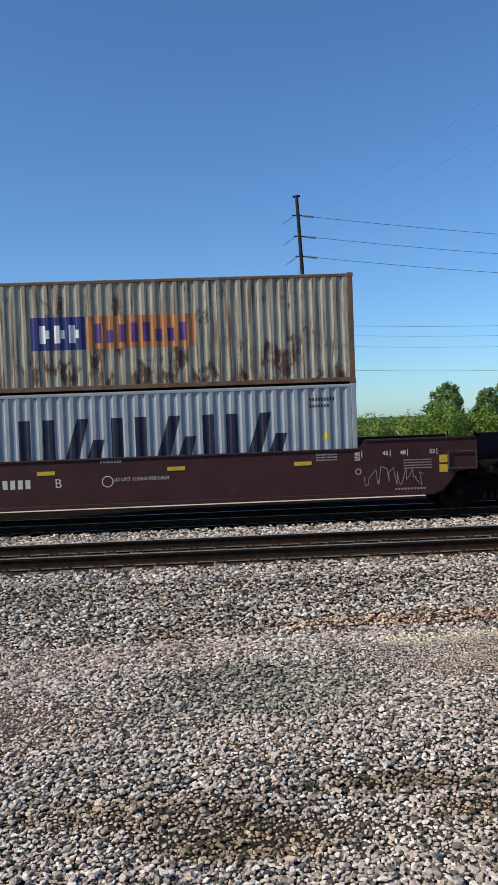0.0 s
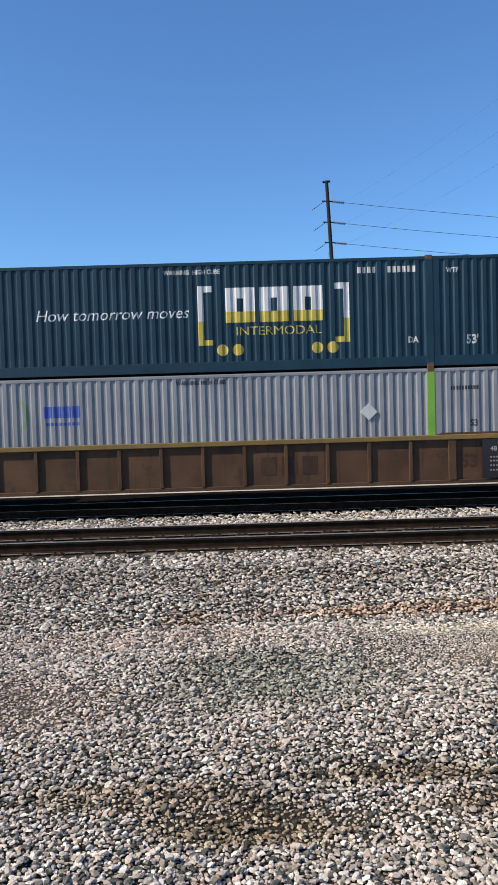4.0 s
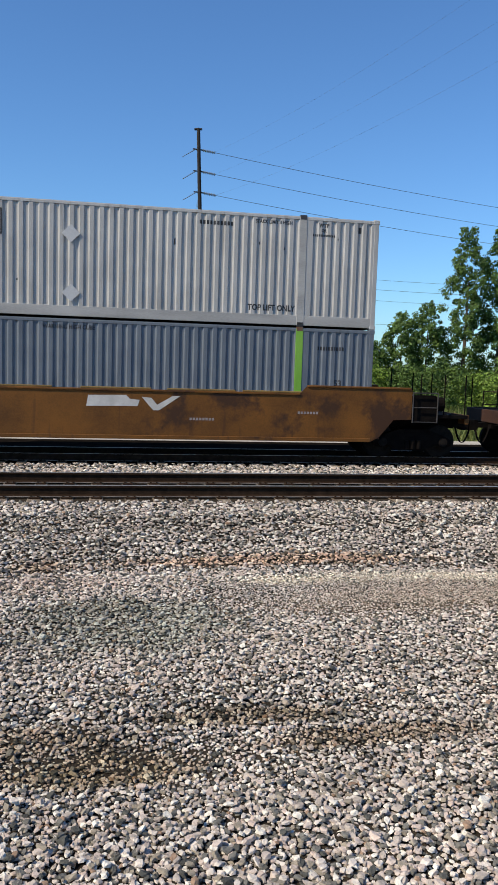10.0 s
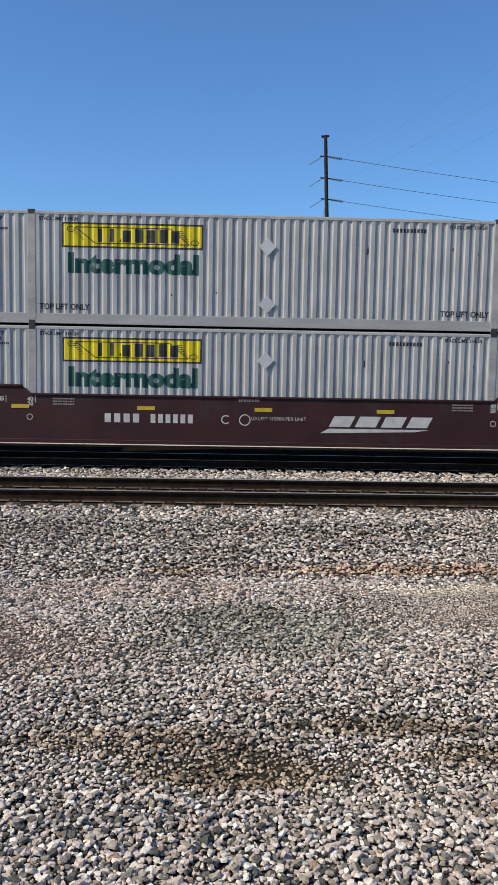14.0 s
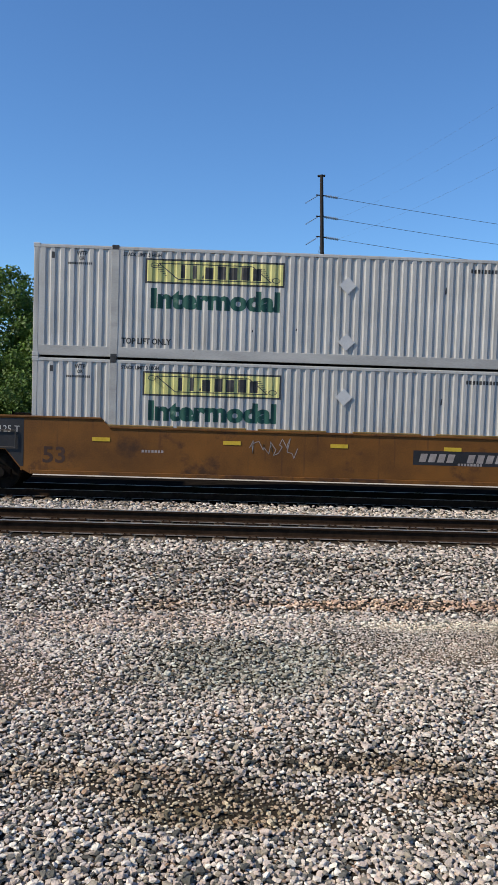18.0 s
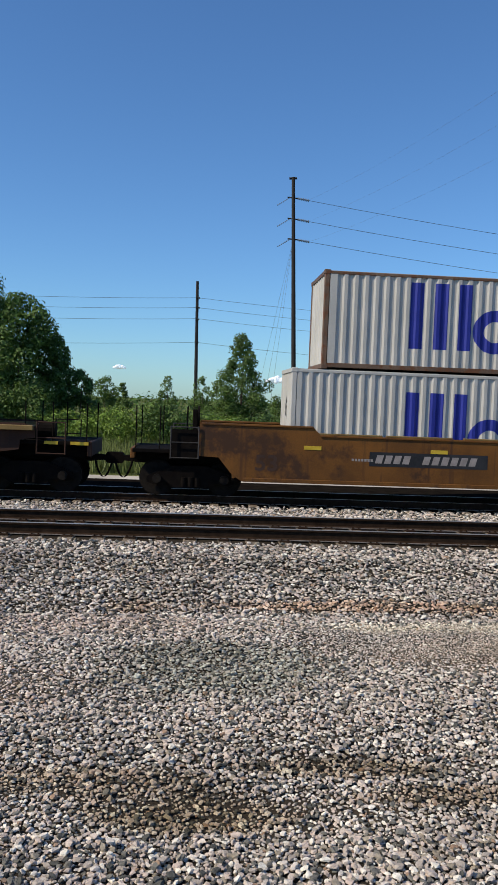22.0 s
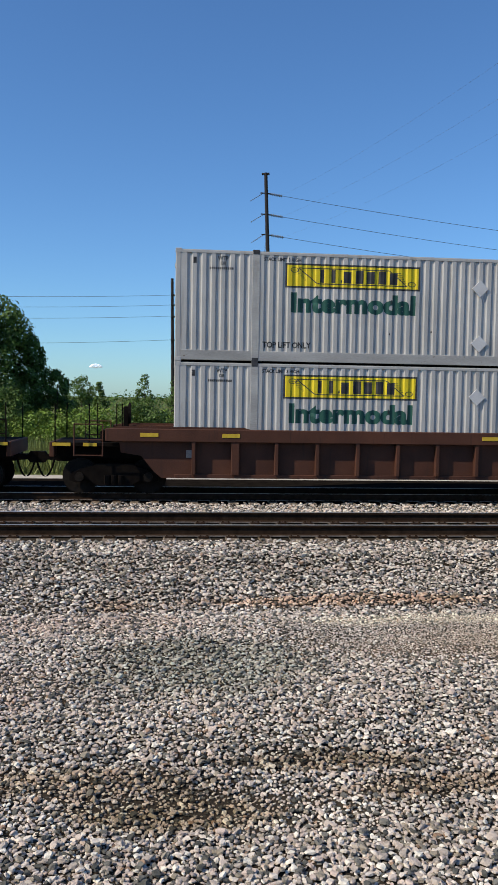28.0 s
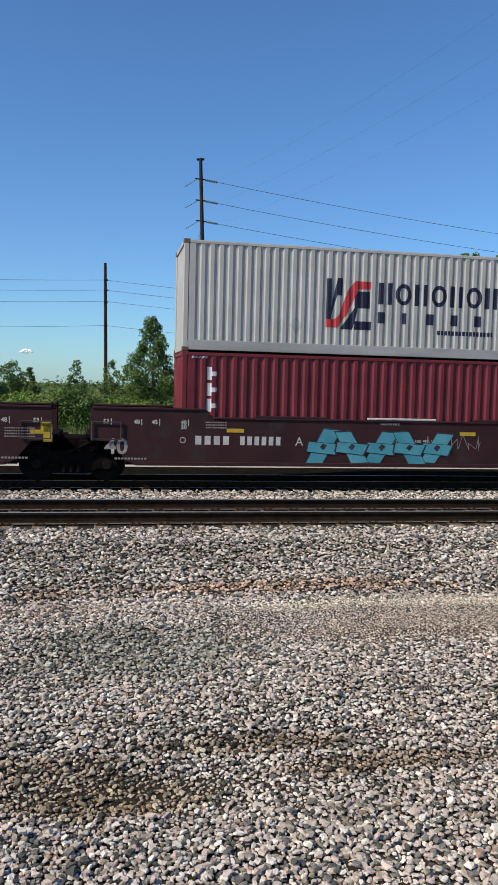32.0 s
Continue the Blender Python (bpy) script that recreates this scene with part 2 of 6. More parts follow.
def leaf_mat(name, low, high):
    m = mat(name, low, high, 0.55, scale=0.8, fine=5, island=0.45)
    bsdf = m.node_tree.nodes["Principled BSDF"]
    out = m.node_tree.nodes["Material Output"]
    tr = m.node_tree.nodes.new("ShaderNodeBsdfTranslucent")
    m.node_tree.links.new(bsdf.inputs["Base Color"].links[0].from_socket, tr.inputs["Color"])
    x = m.node_tree.nodes.new("ShaderNodeMixShader")
    x.inputs[0].default_value = 0.22
    m.node_tree.links.new(bsdf.outputs[0], x.inputs[1])
    m.node_tree.links.new(tr.outputs[0], x.inputs[2])
    m.node_tree.links.new(x.outputs[0], out.inputs["Surface"])
    return m


LEAF_DARK = leaf_mat("dark_tree_leaf", (0.042, 0.086, 0.017), (0.125, 0.205, 0.040))
LEAF = leaf_mat("tree_leaf", (0.050, 0.095, 0.020), (0.135, 0.215, 0.045))
LEAF_LIGHT = leaf_mat("vine_leaf", (0.095, 0.17, 0.024), (0.225, 0.33, 0.052))
GRAVEL = mat("trodden_gravel", (0.16, 0.135, 0.12), (0.46, 0.39, 0.34), 0.95, scale=14, fine=55, bump=1.0, spec=0.05, spots=(0.08, 0.072, 0.065), spot_scale=30, spot_at=0.56)
ROAD = mat("pale_gravel_road", (0.34, 0.31, 0.27), (0.52, 0.48, 0.42), 0.95, scale=1.2, fine=25, bump=0.5, spec=0.03)
# track bed coloured near black to stand in for the train's shade
SHADED_BED = mat("shade_blackened_bed", (0.006, 0.005, 0.0045), (0.020, 0.016, 0.013), 0.95, scale=3, bump=0.6, spec=0.0)
GRASS = leaf_mat("tall_grass", (0.07, 0.10, 0.025), (0.20, 0.23, 0.07))

# ---- builders ----
def link_mesh(name, verts, faces, material, parent=None, label="", smooth=False):
    me = bpy.data.meshes.new(name)
    me.from_pydata(verts, [], faces)
    if material:
        me.materials.append(material)
    if smooth:
        me.shade_smooth()
    me.update()
    ob = new(name, me)
    ob.parent = parent
    if label:
        ob["label"] = label
    return ob


def part(name, bm, material, parent, label="", smooth=False):
    me = bpy.data.meshes.new(name)
    bm.to_mesh(me)
    bm.free()
    if material:
        me.materials.append(material)
    if smooth:
        me.shade_smooth()
    ob = new(name, me)
    ob.parent = parent
    if label:
        ob["label"] = label
    return ob


def share(ob, name, parent, m=None):
    """One more object on the same mesh."""
    o = new(name, ob.data)
    o.parent = parent
    if m is not None:
        o.matrix_basis = m
    if "label" in ob:
        o["label"] = ob["label"]
    return o


def thing(name, label, category, group=""):
    return tagged(new(name), label, category, group)


def box(bm, x0, x1, y0, y1, z0, z1, bevel=0.0):
    r = bmesh.ops.create_cube(bm, size=1.0, matrix=Matrix.Translation(((x0 + x1) / 2, (y0 + y1) / 2, (z0 + z1) / 2)) @ Matrix.Diagonal((x1 - x0, y1 - y0, z1 - z0, 1)))
    if bevel:
        es = {e for v in r["verts"] for e in v.link_edges}
        bmesh.ops.bevel(bm, geom=list(es), offset=bevel, segments=1, affect="EDGES")
    return bm


def rod(bm, a, b, r, n=8, r2=None):
    a, b = Vector(a), Vector(b)
    d = b - a
    m = Matrix.Translation((a + b) / 2) @ d.to_track_quat("Z", "Y").to_matrix().to_4x4()
    bmesh.ops.create_cone(bm, cap_ends=True, segments=n, radius1=r, radius2=r if r2 is None else r2, depth=d.length, matrix=m)
    return bm


def prism(bm, outline, y0, y1):
    """An outline in x, z drawn out from y0 to y1."""
    f = [bm.verts.new((x, y0, z)) for x, z in outline]
    g = [bm.verts.new((x, y1, z)) for x, z in outline]
    n = len(outline)
    bm.faces.new(f)
    bm.faces.new(g[::-1])
    for i in range(n):
        bm.faces.new((f[i], g[i], g[(i + 1) % n], f[(i + 1) % n]))
    bmesh.ops.recalc_face_normals(bm, faces=bm.faces)
    return bm


def B():
    return bmesh.new()


# -- paint on sheet metal --
def wave(kind):
    """The corrugation: pitch, and breaks of (place along the pitch, depth)."""
    if kind == "iso":
        return 0.278, ((0.0, 0.0), (0.085, 0.0), (0.140, 0.036), (0.228, 0.036))
    return 0.245, ((0.0, 0.0), (0.095, 0.0), (0.127, 0.027), (0.208, 0.027))


def breaks(kind, x0, x1, skip=()):
    """Points x, depth of the corrugated sheet from x0 to x1; flat where a post stands."""
    pitch, pts = wave(kind)
    n = max(1, int((x1 - x0) / pitch))
    start = x0 + ((x1 - x0) - n * pitch) / 2
    out = [(x0, 0.0)]
    for i in range(n):
        for o, d in pts:
            out.append((start + i * pitch + o, d))
    out.append((start + n * pitch, 0.0))
    if x1 - out[-1][0] > 1e-4:
        out.append((x1, 0.0))
    return [p for i, p in enumerate(out) if i == 0 or p[0] - out[i - 1][0] > 1e-4]


def depth_at(bk, x):
    for (xa, da), (xb, db) in zip(bk, bk[1:]):
        if xa <= x <= xb:
            return da + (db - da) * (x - xa) / max(1e-6, xb - xa)
    return 0.0


def lay(bm, bk, face, lift=0.003):
    """Cuts a flat figure, drawn in x and z, at the folds of the sheet and lays it on the sheet."""
    xs = [v.co.x for v in bm.verts]
    lo, hi = min(xs), max(xs)
    for x, _ in bk:
        if lo < x < hi:
            bmesh.ops.bisect_plane(bm, geom=bm.verts[:] + bm.edges[:] + bm.faces[:], plane_co=(x, 0, 0), plane_no=(1, 0, 0))
    for v in bm.verts:
        v.co.y = face + depth_at(bk, v.co.x) - lift
    return bm


def words(text, x, z, height, squeeze=1.0, shear=0.0, centre=True, bold=0.0):
    """Letters as a flat mesh in x and z; height is that of the capitals."""
    cu = bpy.data.curves.new("text", "FONT")
    cu.body, cu.size, cu.shear, cu.offset = text, height / 0.69, shear, bold
    cu.resolution_u = 3
    cu.align_x = "CENTER" if centre else "LEFT"
    tmp = bpy.data.objects.new("text", cu)
    scene.collection.objects.link(tmp)
    bpy.context.view_layer.update()
    me = bpy.data.meshes.new_from_object(tmp.evaluated_get(bpy.context.evaluated_depsgraph_get()))
    bm = B()
    bm.from_mesh(me)
    bpy.data.objects.remove(tmp)
    bpy.data.meshes.remove(me)
    bpy.data.curves.remove(cu)
    for v in bm.verts:
        v.co = Vector((x + v.co.x * squeeze, 0, z + v.co.y))
    flip = [f for f in bm.faces if f.normal.y > 0]
    bmesh.ops.recalc_face_normals(bm, faces=bm.faces)
    bm.normal_update()
    bmesh.ops.reverse_faces(bm, faces=[f for f in bm.faces if f.normal.y > 0])
    return bm


def poly(bm, pts):
    f = bm.faces.new([bm.verts.new((x, 0, z)) for x, z in pts])
    f.normal_update()
    if f.normal.y > 0:
        f.normal_flip()
    return bm


def bar(bm, x0, x1, z0, z1, slant=0.0):
    return poly(bm, [(x0, z0), (x1, z0), (x1 + slant, z1), (x0 + slant, z1)])


def bars(bm, x0, z0, height, count, width, gap=0.4, slant=0.0):
    """Unreadable or withheld writing: one plain bar a character."""
    for i in range(count):
        x = x0 + i * width * (1 + gap)
        bar(bm, x, x + width, z0, z0 + height, slant)
    return bm


def ring(bm, x, z, rx, rz, wide, a0=0, a1=360, n=20):
    for i in range(n):
        a, b = radians(a0 + (a1 - a0) * i / n), radians(a0 + (a1 - a0) * (i + 1) / n)
        poly(bm, [(x + rx * math.cos(a), z + rz * math.sin(a)), (x + rx * math.cos(b), z + rz * math.sin(b)),
                  (x + (rx - wide) * math.cos(b), z + (rz - wide) * math.sin(b)), (x + (rx - wide) * math.cos(a), z + (rz - wide) * math.sin(a))])
    bmesh.ops.remove_doubles(bm, verts=bm.verts, dist=0.0005)
    return bm


def disc(bm, x, z, r, n=18):
    return poly(bm, [(x + r * math.cos(2 * math.pi * i / n), z + r * math.sin(2 * math.pi * i / n)) for i in range(n)])

# ---- the setting: ground, tracks ----
NEAR_Y, NEAR_Z = 14.15, 0.0
FAR_Y, FAR_Z = 22.08, -0.42


def quick_mesh(name, verts, faces, material, parent=None):
    """A mesh from arrays of points and of triangles or quads."""
    me = bpy.data.meshes.new(name)
    k = faces.shape[1]
    me.vertices.add(len(verts))
    me.vertices.foreach_set("co", np.ascontiguousarray(verts, dtype=np.float32).ravel())
    me.loops.add(faces.size)
    me.loops.foreach_set("vertex_index", np.ascontiguousarray(faces, dtype=np.int32).ravel())
    me.polygons.add(len(faces))
    me.polygons.foreach_set("loop_start", np.arange(0, faces.size, k, dtype=np.int32))
    me.update(calc_edges=True)
    me.validate()
    me.shade_flat()
    if material:
        me.materials.append(material)
    ob = new(name, me)
    ob.parent = parent
    return ob


PROFILE_Y = [-60, 0, 9.6, 11.3, 11.9, 16.4, 17.0, 18.6, 19.6, 23.4, 24.2, 27.0, 34, 60, 200, 2500]
PROFILE_Z = [-0.42, -0.42, -0.42, -0.31, -0.215, -0.215, -0.30, -0.62, -0.655, -0.655, -0.60, -0.60, -0.62, -0.8, -0.8, -0.8]
HOLLOWS = ((0.15, 4.85, 0.8, 0.30, 0.035), (1.15, 5.45, 0.7, 0.22, 0.022), (-2.0, 5.2, 1.2, 0.30, 0.018), (-1.0, 6.2, 2.0, 0.4, -0.03), (0.8, 4.2, 2.0, 0.4, -0.035), (3.9, 8.75, 2.2, 0.45, -0.022))


def ground_z(x, y):
    z = np.interp(y, PROFILE_Y, PROFILE_Z)
    for cx, cy, rx, ry, d in HOLLOWS:
        z = z - d * np.exp(-((x - cx) / rx) ** 2 - ((y - cy) / ry) ** 2)
    near = np.clip((11.0 - y) / 2, 0, 1)
    return z + near * 0.018 * (np.sin(1.7 * x + 0.9 * y) + np.sin(2.3 * y - 1.1 * x + 1.0))


gx = np.r_[[-2500, -600, -200, -80, -40, -25], np.arange(-18, 18.01, 0.3), [25, 40, 80, 200, 600, 2500]]
gy = np.r_[[-60, -20, -5], np.arange(0, 28.01, 0.3), [30, 34, 40, 50, 60, 80, 120, 200, 500, 1200, 2500]]
GX, GY = np.meshgrid(gx, gy)
GZ = ground_z(GX, GY)
cols = len(gx)
idx = np.arange(len(gy) * cols).reshape(len(gy), cols)
quads = np.stack([idx[:-1, :-1], idx[:-1, 1:], idx[1:, 1:], idx[1:, :-1]], -1).reshape(-1, 4)
ground = quick_mesh("ground", np.stack([GX, GY, GZ], -1).reshape(-1, 3), quads, DIRT)
ground.data.materials.append(SOIL)
ground.data.materials.append(ROAD)
ground.data.materials.append(GRAVEL)
ground.data.materials.append(SHADED_BED)
mids = GY[:-1, :-1].ravel()
west, east = GX[:-1, 1:].ravel(), GX[:-1, :-1].ravel()
loose = (mids < 11.9) & ((mids < 2.3) | (east > 0.65 * mids + 0.5) | (west < -0.78 * mids - 0.5) | (east > 9.3) | (west < -9.7))
loose |= (mids > 11.9) & (mids < 23) & ((east > 15) | (west < -15))
# from y 20.2 to 26.5 the bed's colour holds the train's shade
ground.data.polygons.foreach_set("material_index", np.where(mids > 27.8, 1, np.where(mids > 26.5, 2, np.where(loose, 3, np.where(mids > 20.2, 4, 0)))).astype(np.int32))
tagged(ground, "level yard of crushed stone running to a grassy field", "ground", kind="structure")

rng = np.random.default_rng(7)


FOOT = [(math.cos(k * 1.2566), math.sin(k * 1.2566), -0.35) for k in range(5)]
CROWN = [(0.80 * math.cos(k * 1.2566 + 0.63), 0.80 * math.sin(k * 1.2566 + 0.63), 0.42) for k in range(5)]
GEM = np.array(FOOT + CROWN)
GEM_F = np.array([t for k in range(5) for t in ((k, (k + 1) % 5, 5 + k), ((k + 1) % 5, 5 + (k + 1) % 5, 5 + k))] + [(5, 6, 7), (5, 7, 8), (5, 8, 9)])


def gems(n):
    """Broken stones: a wide foot, a blunt uneven top, mostly lying flat, turned at random and tilted."""
    shape = GEM[None] * (1 + rng.uniform(-0.20, 0.20, (n, 10, 1))) + rng.uniform(-0.15, 0.15, (n, 10, 3))
    shape *= np.stack([rng.uniform(0.85, 1.35, n), rng.uniform(0.65, 1.0, n), rng.uniform(0.55, 1.0, n)], -1)[:, None]
    spin, tip, way = rng.uniform(0, 6.283, n), np.clip(rng.normal(0, 0.30, n), -0.9, 0.9), rng.uniform(0, 6.283, n)
    x, y, z = shape[:, :, 0], shape[:, :, 1], shape[:, :, 2]
    c, s = np.cos(spin)[:, None], np.sin(spin)[:, None]
    x, y = c * x - s * y, s * x + c * y
    c, s = np.cos(tip)[:, None], np.sin(tip)[:, None]
    x, z = c * x + s * z, c * z - s * x
    c, s = np.cos(way)[:, None], np.sin(way)[:, None]
    return np.stack([c * x - s * y, s * x + c * y, z], -1)


def stones(name, px, py, size, parent, lift=(-0.15, 0.75)):
    """Angular broken stones, one island each, bedded on the ground."""
    n = len(px)
    shape = gems(n) * (size[:, None, None] / 2)
    place = np.stack([px, py, ground_z(px, py) + size * rng.uniform(*lift, n)], -1)
    v = (shape + place[:, None]).reshape(-1, 3)
    f = (GEM_F[None] + 10 * np.arange(n)[:, None, None]).reshape(-1, 3)
    return quick_mesh(name, v, f, STONE, parent)


def scatter(x0, x1, y0, y1, step):
    a, b = np.meshgrid(np.arange(x0, x1, step), np.arange(y0, y1, step))
    a, b = a.ravel(), b.ravel()
    return a + rng.uniform(-0.5, 0.5, len(a)) * step, b + rng.uniform(-0.5, 0.5, len(a)) * step


def bank(y0, y1, step):
    x, y = scatter(-9.6, 9.2, y0, y1, step)
    keep = (x < 0.65 * y + 0.3) & (x > -0.78 * y - 0.3)
    x, y = x[keep], y[keep]
    fine = np.clip(1.25 - ((x - 3.6) / 2.6) ** 2 - ((y - 8.4) / 0.95) ** 2, 0, 1) + np.clip(0.9 - ((x + 2.6) / 1.7) ** 2 - ((y - 7.0) / 0.9) ** 2, 0, 0.7)
    size = np.interp(y, [2.7, 4.2, 5.0, 8.6, 10.0, 12.1], [0.041, 0.034, 0.0260, 0.0265, 0.035, 0.037]) * rng.lognormal(-0.02, 0.25, len(x)) * (1 - 0.38 * np.clip(fine, 0, 1))
    return x, y, np.clip(size, 0.013, 0.065)


sx, sy, ssize = bank(2.7, 5.2, 0.0258)
order = np.argsort((sx - 0.3) ** 2 + (sy - 2.9) ** 2)
near300, rest = order[:300], order[300:]
tagged(stones("crushed_stone", sx[rest], sy[rest], ssize[rest], None), "pinkish grey crushed granite covering the ground beside the track", "gravel", kind="stuff")
fx, fy, fs = bank(5.2, 9.4, 0.0280)
tagged(stones("loose_stone", fx, fy, fs * 1.20, None), "finer grey and pink crushed stone", "gravel", kind="stuff")
px2, py2 = scatter(1.2, 6.6, 7.6, 9.5, 0.021)
keep = ((px2 - 3.9) / 2.7) ** 2 + ((py2 - 8.6) / 0.75) ** 2 < rng.uniform(0.5, 1.1, len(px2))
px2, py2 = px2[keep], py2[keep]
tagged(stones("stone_fines", px2, py2, rng.uniform(0.013, 0.024, len(px2)), None, (0.1, 0.9)), "pale yellowish stone fines spilled beside the track", "gravel", kind="stuff")
kx, ky, ks = bank(9.4, 12.1, 0.0400)
tagged(stones("coarse_stone", kx, ky, ks * 1.2, None, (-0.3, 1.2)), "coarse grey crushed stone on the track bank", "gravel", kind="stuff")
bx, by = scatter(-15, 13.5, 16.0, 20.75, 0.080)
tagged(stones("track_ballast", bx, by, np.clip(rng.lognormal(0, 0.25, len(bx)) * 0.068, 0.03, 0.095), None), "pale grey crushed stone between the two tracks", "gravel", kind="stuff")
ex, ey = scatter(-14, 14, 12.05, 12.98, 0.056)
tagged(stones("shoulder_ballast", ex, ey, np.clip(rng.lognormal(0, 0.25, len(ex)) * 0.050, 0.03, 0.08), None), "grey crushed stone heaped against the tie ends", "gravel", kind="stuff")


def railway(y, z, x0, x1, tie_gap, name):
    t = tagged(new(name), "rusty steel rails spiked to weathered wooden ties", "railway track", kind="structure")
    t.matrix_basis = pose(0, y, z)
    for s in (-1, 1):
        c = s * 0.7535
        rail = part("rail", prism_x([(c - 0.076, -0.186), (c + 0.076, -0.186), (c + 0.076, -0.172), (c + 0.012, -0.155), (c + 0.010, -0.045), (c + 0.036, -0.036),
                                     (c + 0.036, -0.004), (c - 0.036, -0.004), (c - 0.036, -0.036), (c - 0.010, -0.045), (c - 0.012, -0.155), (c - 0.076, -0.172)], -400, 400), RUST, t)
        part("rail_foot", box(B(), -400, 400, c - 0.079, c + 0.079, -0.188, -0.1715), DUSTY, rail, "dusty rail foot")
        part("rail_head", box(B(), -400, 400, c - 0.033, c + 0.033, -0.006, 0.0), POLISHED, rail, "polished running surface")
    proto = plate = None
    n = int((x1 - x0) / tie_gap)
    for i in range(n):
        x = x0 + i * tie_gap + random.uniform(-0.03, 0.03)
        m = pose(x, random.uniform(-0.05, 0.05), -0.20 + random.uniform(-0.012, 0.004), 0, 0, random.uniform(-1.2, 1.2))
        if proto is None:
            proto = part("tie", box(B(), -0.115, 0.115, -1.30, 1.30, -0.18, 0.0, 0.012), TIE, t)
            proto.matrix_basis = m
        else:
            share(proto, "tie", t, m)
        for s in (-1, 1):
            mm = pose(x, s * 0.7535, -0.19)
            if plate is None:
                bm = box(B(), -0.09, 0.09, -0.18, 0.18, -0.012, 0.010)
                for a in (-1, 1):
                    for b in (-1, 1):
                        box(bm, a * 0.055 - 0.011, a * 0.055 + 0.011, b * 0.098 - 0.014, b * 0.098 + 0.014, 0.008, 0.038)
                plate = part("tie_plate", bm, RUST, t, "rusty tie plate with spikes")
                plate.matrix_basis = mm
            else:
                share(plate, "tie_plate", t, mm)
    return t


def prism_x(outline, x0, x1):
    bm = B()
    f = [bm.verts.new((x0, y, z)) for y, z in outline]
    g = [bm.verts.new((x1, y, z)) for y, z in outline]
    n = len(outline)
    bm.faces.new(f)
    bm.faces.new(g[::-1])
    for i in range(n):
        bm.faces.new((f[i], g[i], g[(i + 1) % n], f[(i + 1) % n]))
    bmesh.ops.recalc_face_normals(bm, faces=bm.faces)
    return bm


near_track = railway(NEAR_Y, NEAR_Z, -13.5, 13.5, 0.52, "track_1")
far_track = railway(FAR_Y, FAR_Z, -16, 16, 0.52, "track_2")

# ---- poles and wires ----
def sagging(a, b, sag, r, name, label, n=24):
    cu = bpy.data.curves.new(name, "CURVE")
    cu.dimensions, cu.bevel_depth, cu.bevel_resolution = "3D", r, 1
    sp = cu.splines.new("POLY")
    sp.points.add(n)
    a, b = Vector(a), Vector(b)
    for i in range(n + 1):
        f = i / n
        p = a.lerp(b, f) - Vector((0, 0, sag * 4 * f * (1 - f)))
        sp.points[i].co = (*p, 1)
    tmp = bpy.data.objects.new(name, cu)
    scene.collection.objects.link(tmp)
    me = bpy.data.meshes.new_from_object(tmp.evaluated_get(bpy.context.evaluated_depsgraph_get()))
    bpy.data.objects.remove(tmp)
    me.materials.clear()
    me.materials.append(WIRE)
    return tagged(new(name, me), label, "cable", "overhead wires")


tall = thing("transmission_pole", "tall leaning dark wooden transmission pole with three arms", "utility pole")
tall.matrix_basis = pose(7.90, 62, -0.8)
LEAN = -0.86
part("pole_shaft", rod(B(), (0, 0, 0), (LEAN, 0, 20.3), 0.20, 12, 0.13), POLE, tall)


def on_tall(z):
    return LEAN * (z + 0.8) / 20.3


for z in (17.92, 16.32, 14.77):
    h = z + 0.8
    x = on_tall(z)
    arm = part("arm", rod(B(), (x - 0.45, 0, h + 0.05), (x + 0.35, 0, h), 0.05), POLE, tall)
    for sgn, drop in ((1, -0.12), (-1, -0.62)):
        bm = B()
        a = Vector((x + 0.30 * sgn, 0, h))
        b = a + Vector((0.95 * sgn, 0, drop))
        for k in range(7):
            p = a.lerp(b, (k + 0.5) / 7)
            rod(bm, p - Vector((0.035 * sgn, 0, 0)), p + Vector((0.035 * sgn, 0, 0)), 0.10 if sgn > 0 else 0.045, 10)
        rod(bm, a, b, 0.03 if sgn > 0 else 0.012, 6)
        part("insulator", bm, PORCELAIN, arm, "string of grey insulator discs")
    sagging((7.9 + x + 1.25, 62, z - 0.12), (70.0, 62 + 10, z - 2.0), 0.9, 0.017, "power_line", "thin dark power cable slung from the tall pole")
    sagging((7.9 + x + 1.1, 61.6, z - 0.2), (22.0, 4.0, z + 2.6), 1.6, 0.0028, "power_line", "thin power cable passing high over the tracks", 40)
part("cap", rod(B(), (LEAN - 0.30, 0, 20.2), (LEAN + 0.28, 0, 20.25), 0.09), POLE, tall)
for gx2, gy2 in ((-3.6, 0.5), (-2.9, -0.5), (-2.2, 0.2)):
    part("guy_wire", rod(B(), (LEAN * 0.8, 0, 15.5), (gx2, gy2, 0.2), 0.008, 5), WIRE, tall)

small_pole = thing("distribution_pole", "slim grey wooden utility pole above the hedge", "utility pole")
small_pole.matrix_basis = pose(0.18, 70, -0.8)
part("pole_shaft", rod(B(), (0, 0, 0), (-0.22, 0, 13.2), 0.17, 10, 0.12), POLE, small_pole)
for h in (11.75, 10.9, 9.9, 7.9):
    part("bracket", box(B(), -0.30, 0.05, -0.3, 0.1, h - 0.05, h + 0.05), POLE, small_pole)
for h, dl, dr in ((11.75, 0.3, 0.55), (10.9, 0.25, 0.5), (9.95, 0.3, 0.45), (7.9, 0.2, 0.35)):
    z = h - 0.8
    sagging((0, 69.8, z), (-45, 66, z + dl - 0.5), 0.7, 0.014, "service_line", "thin service wire strung between slim poles")
    sagging((0, 69.8, z), (48, 70, z - 0.9 + dr - 0.5), 0.7, 0.014, "service_line", "thin service wire strung between slim poles")

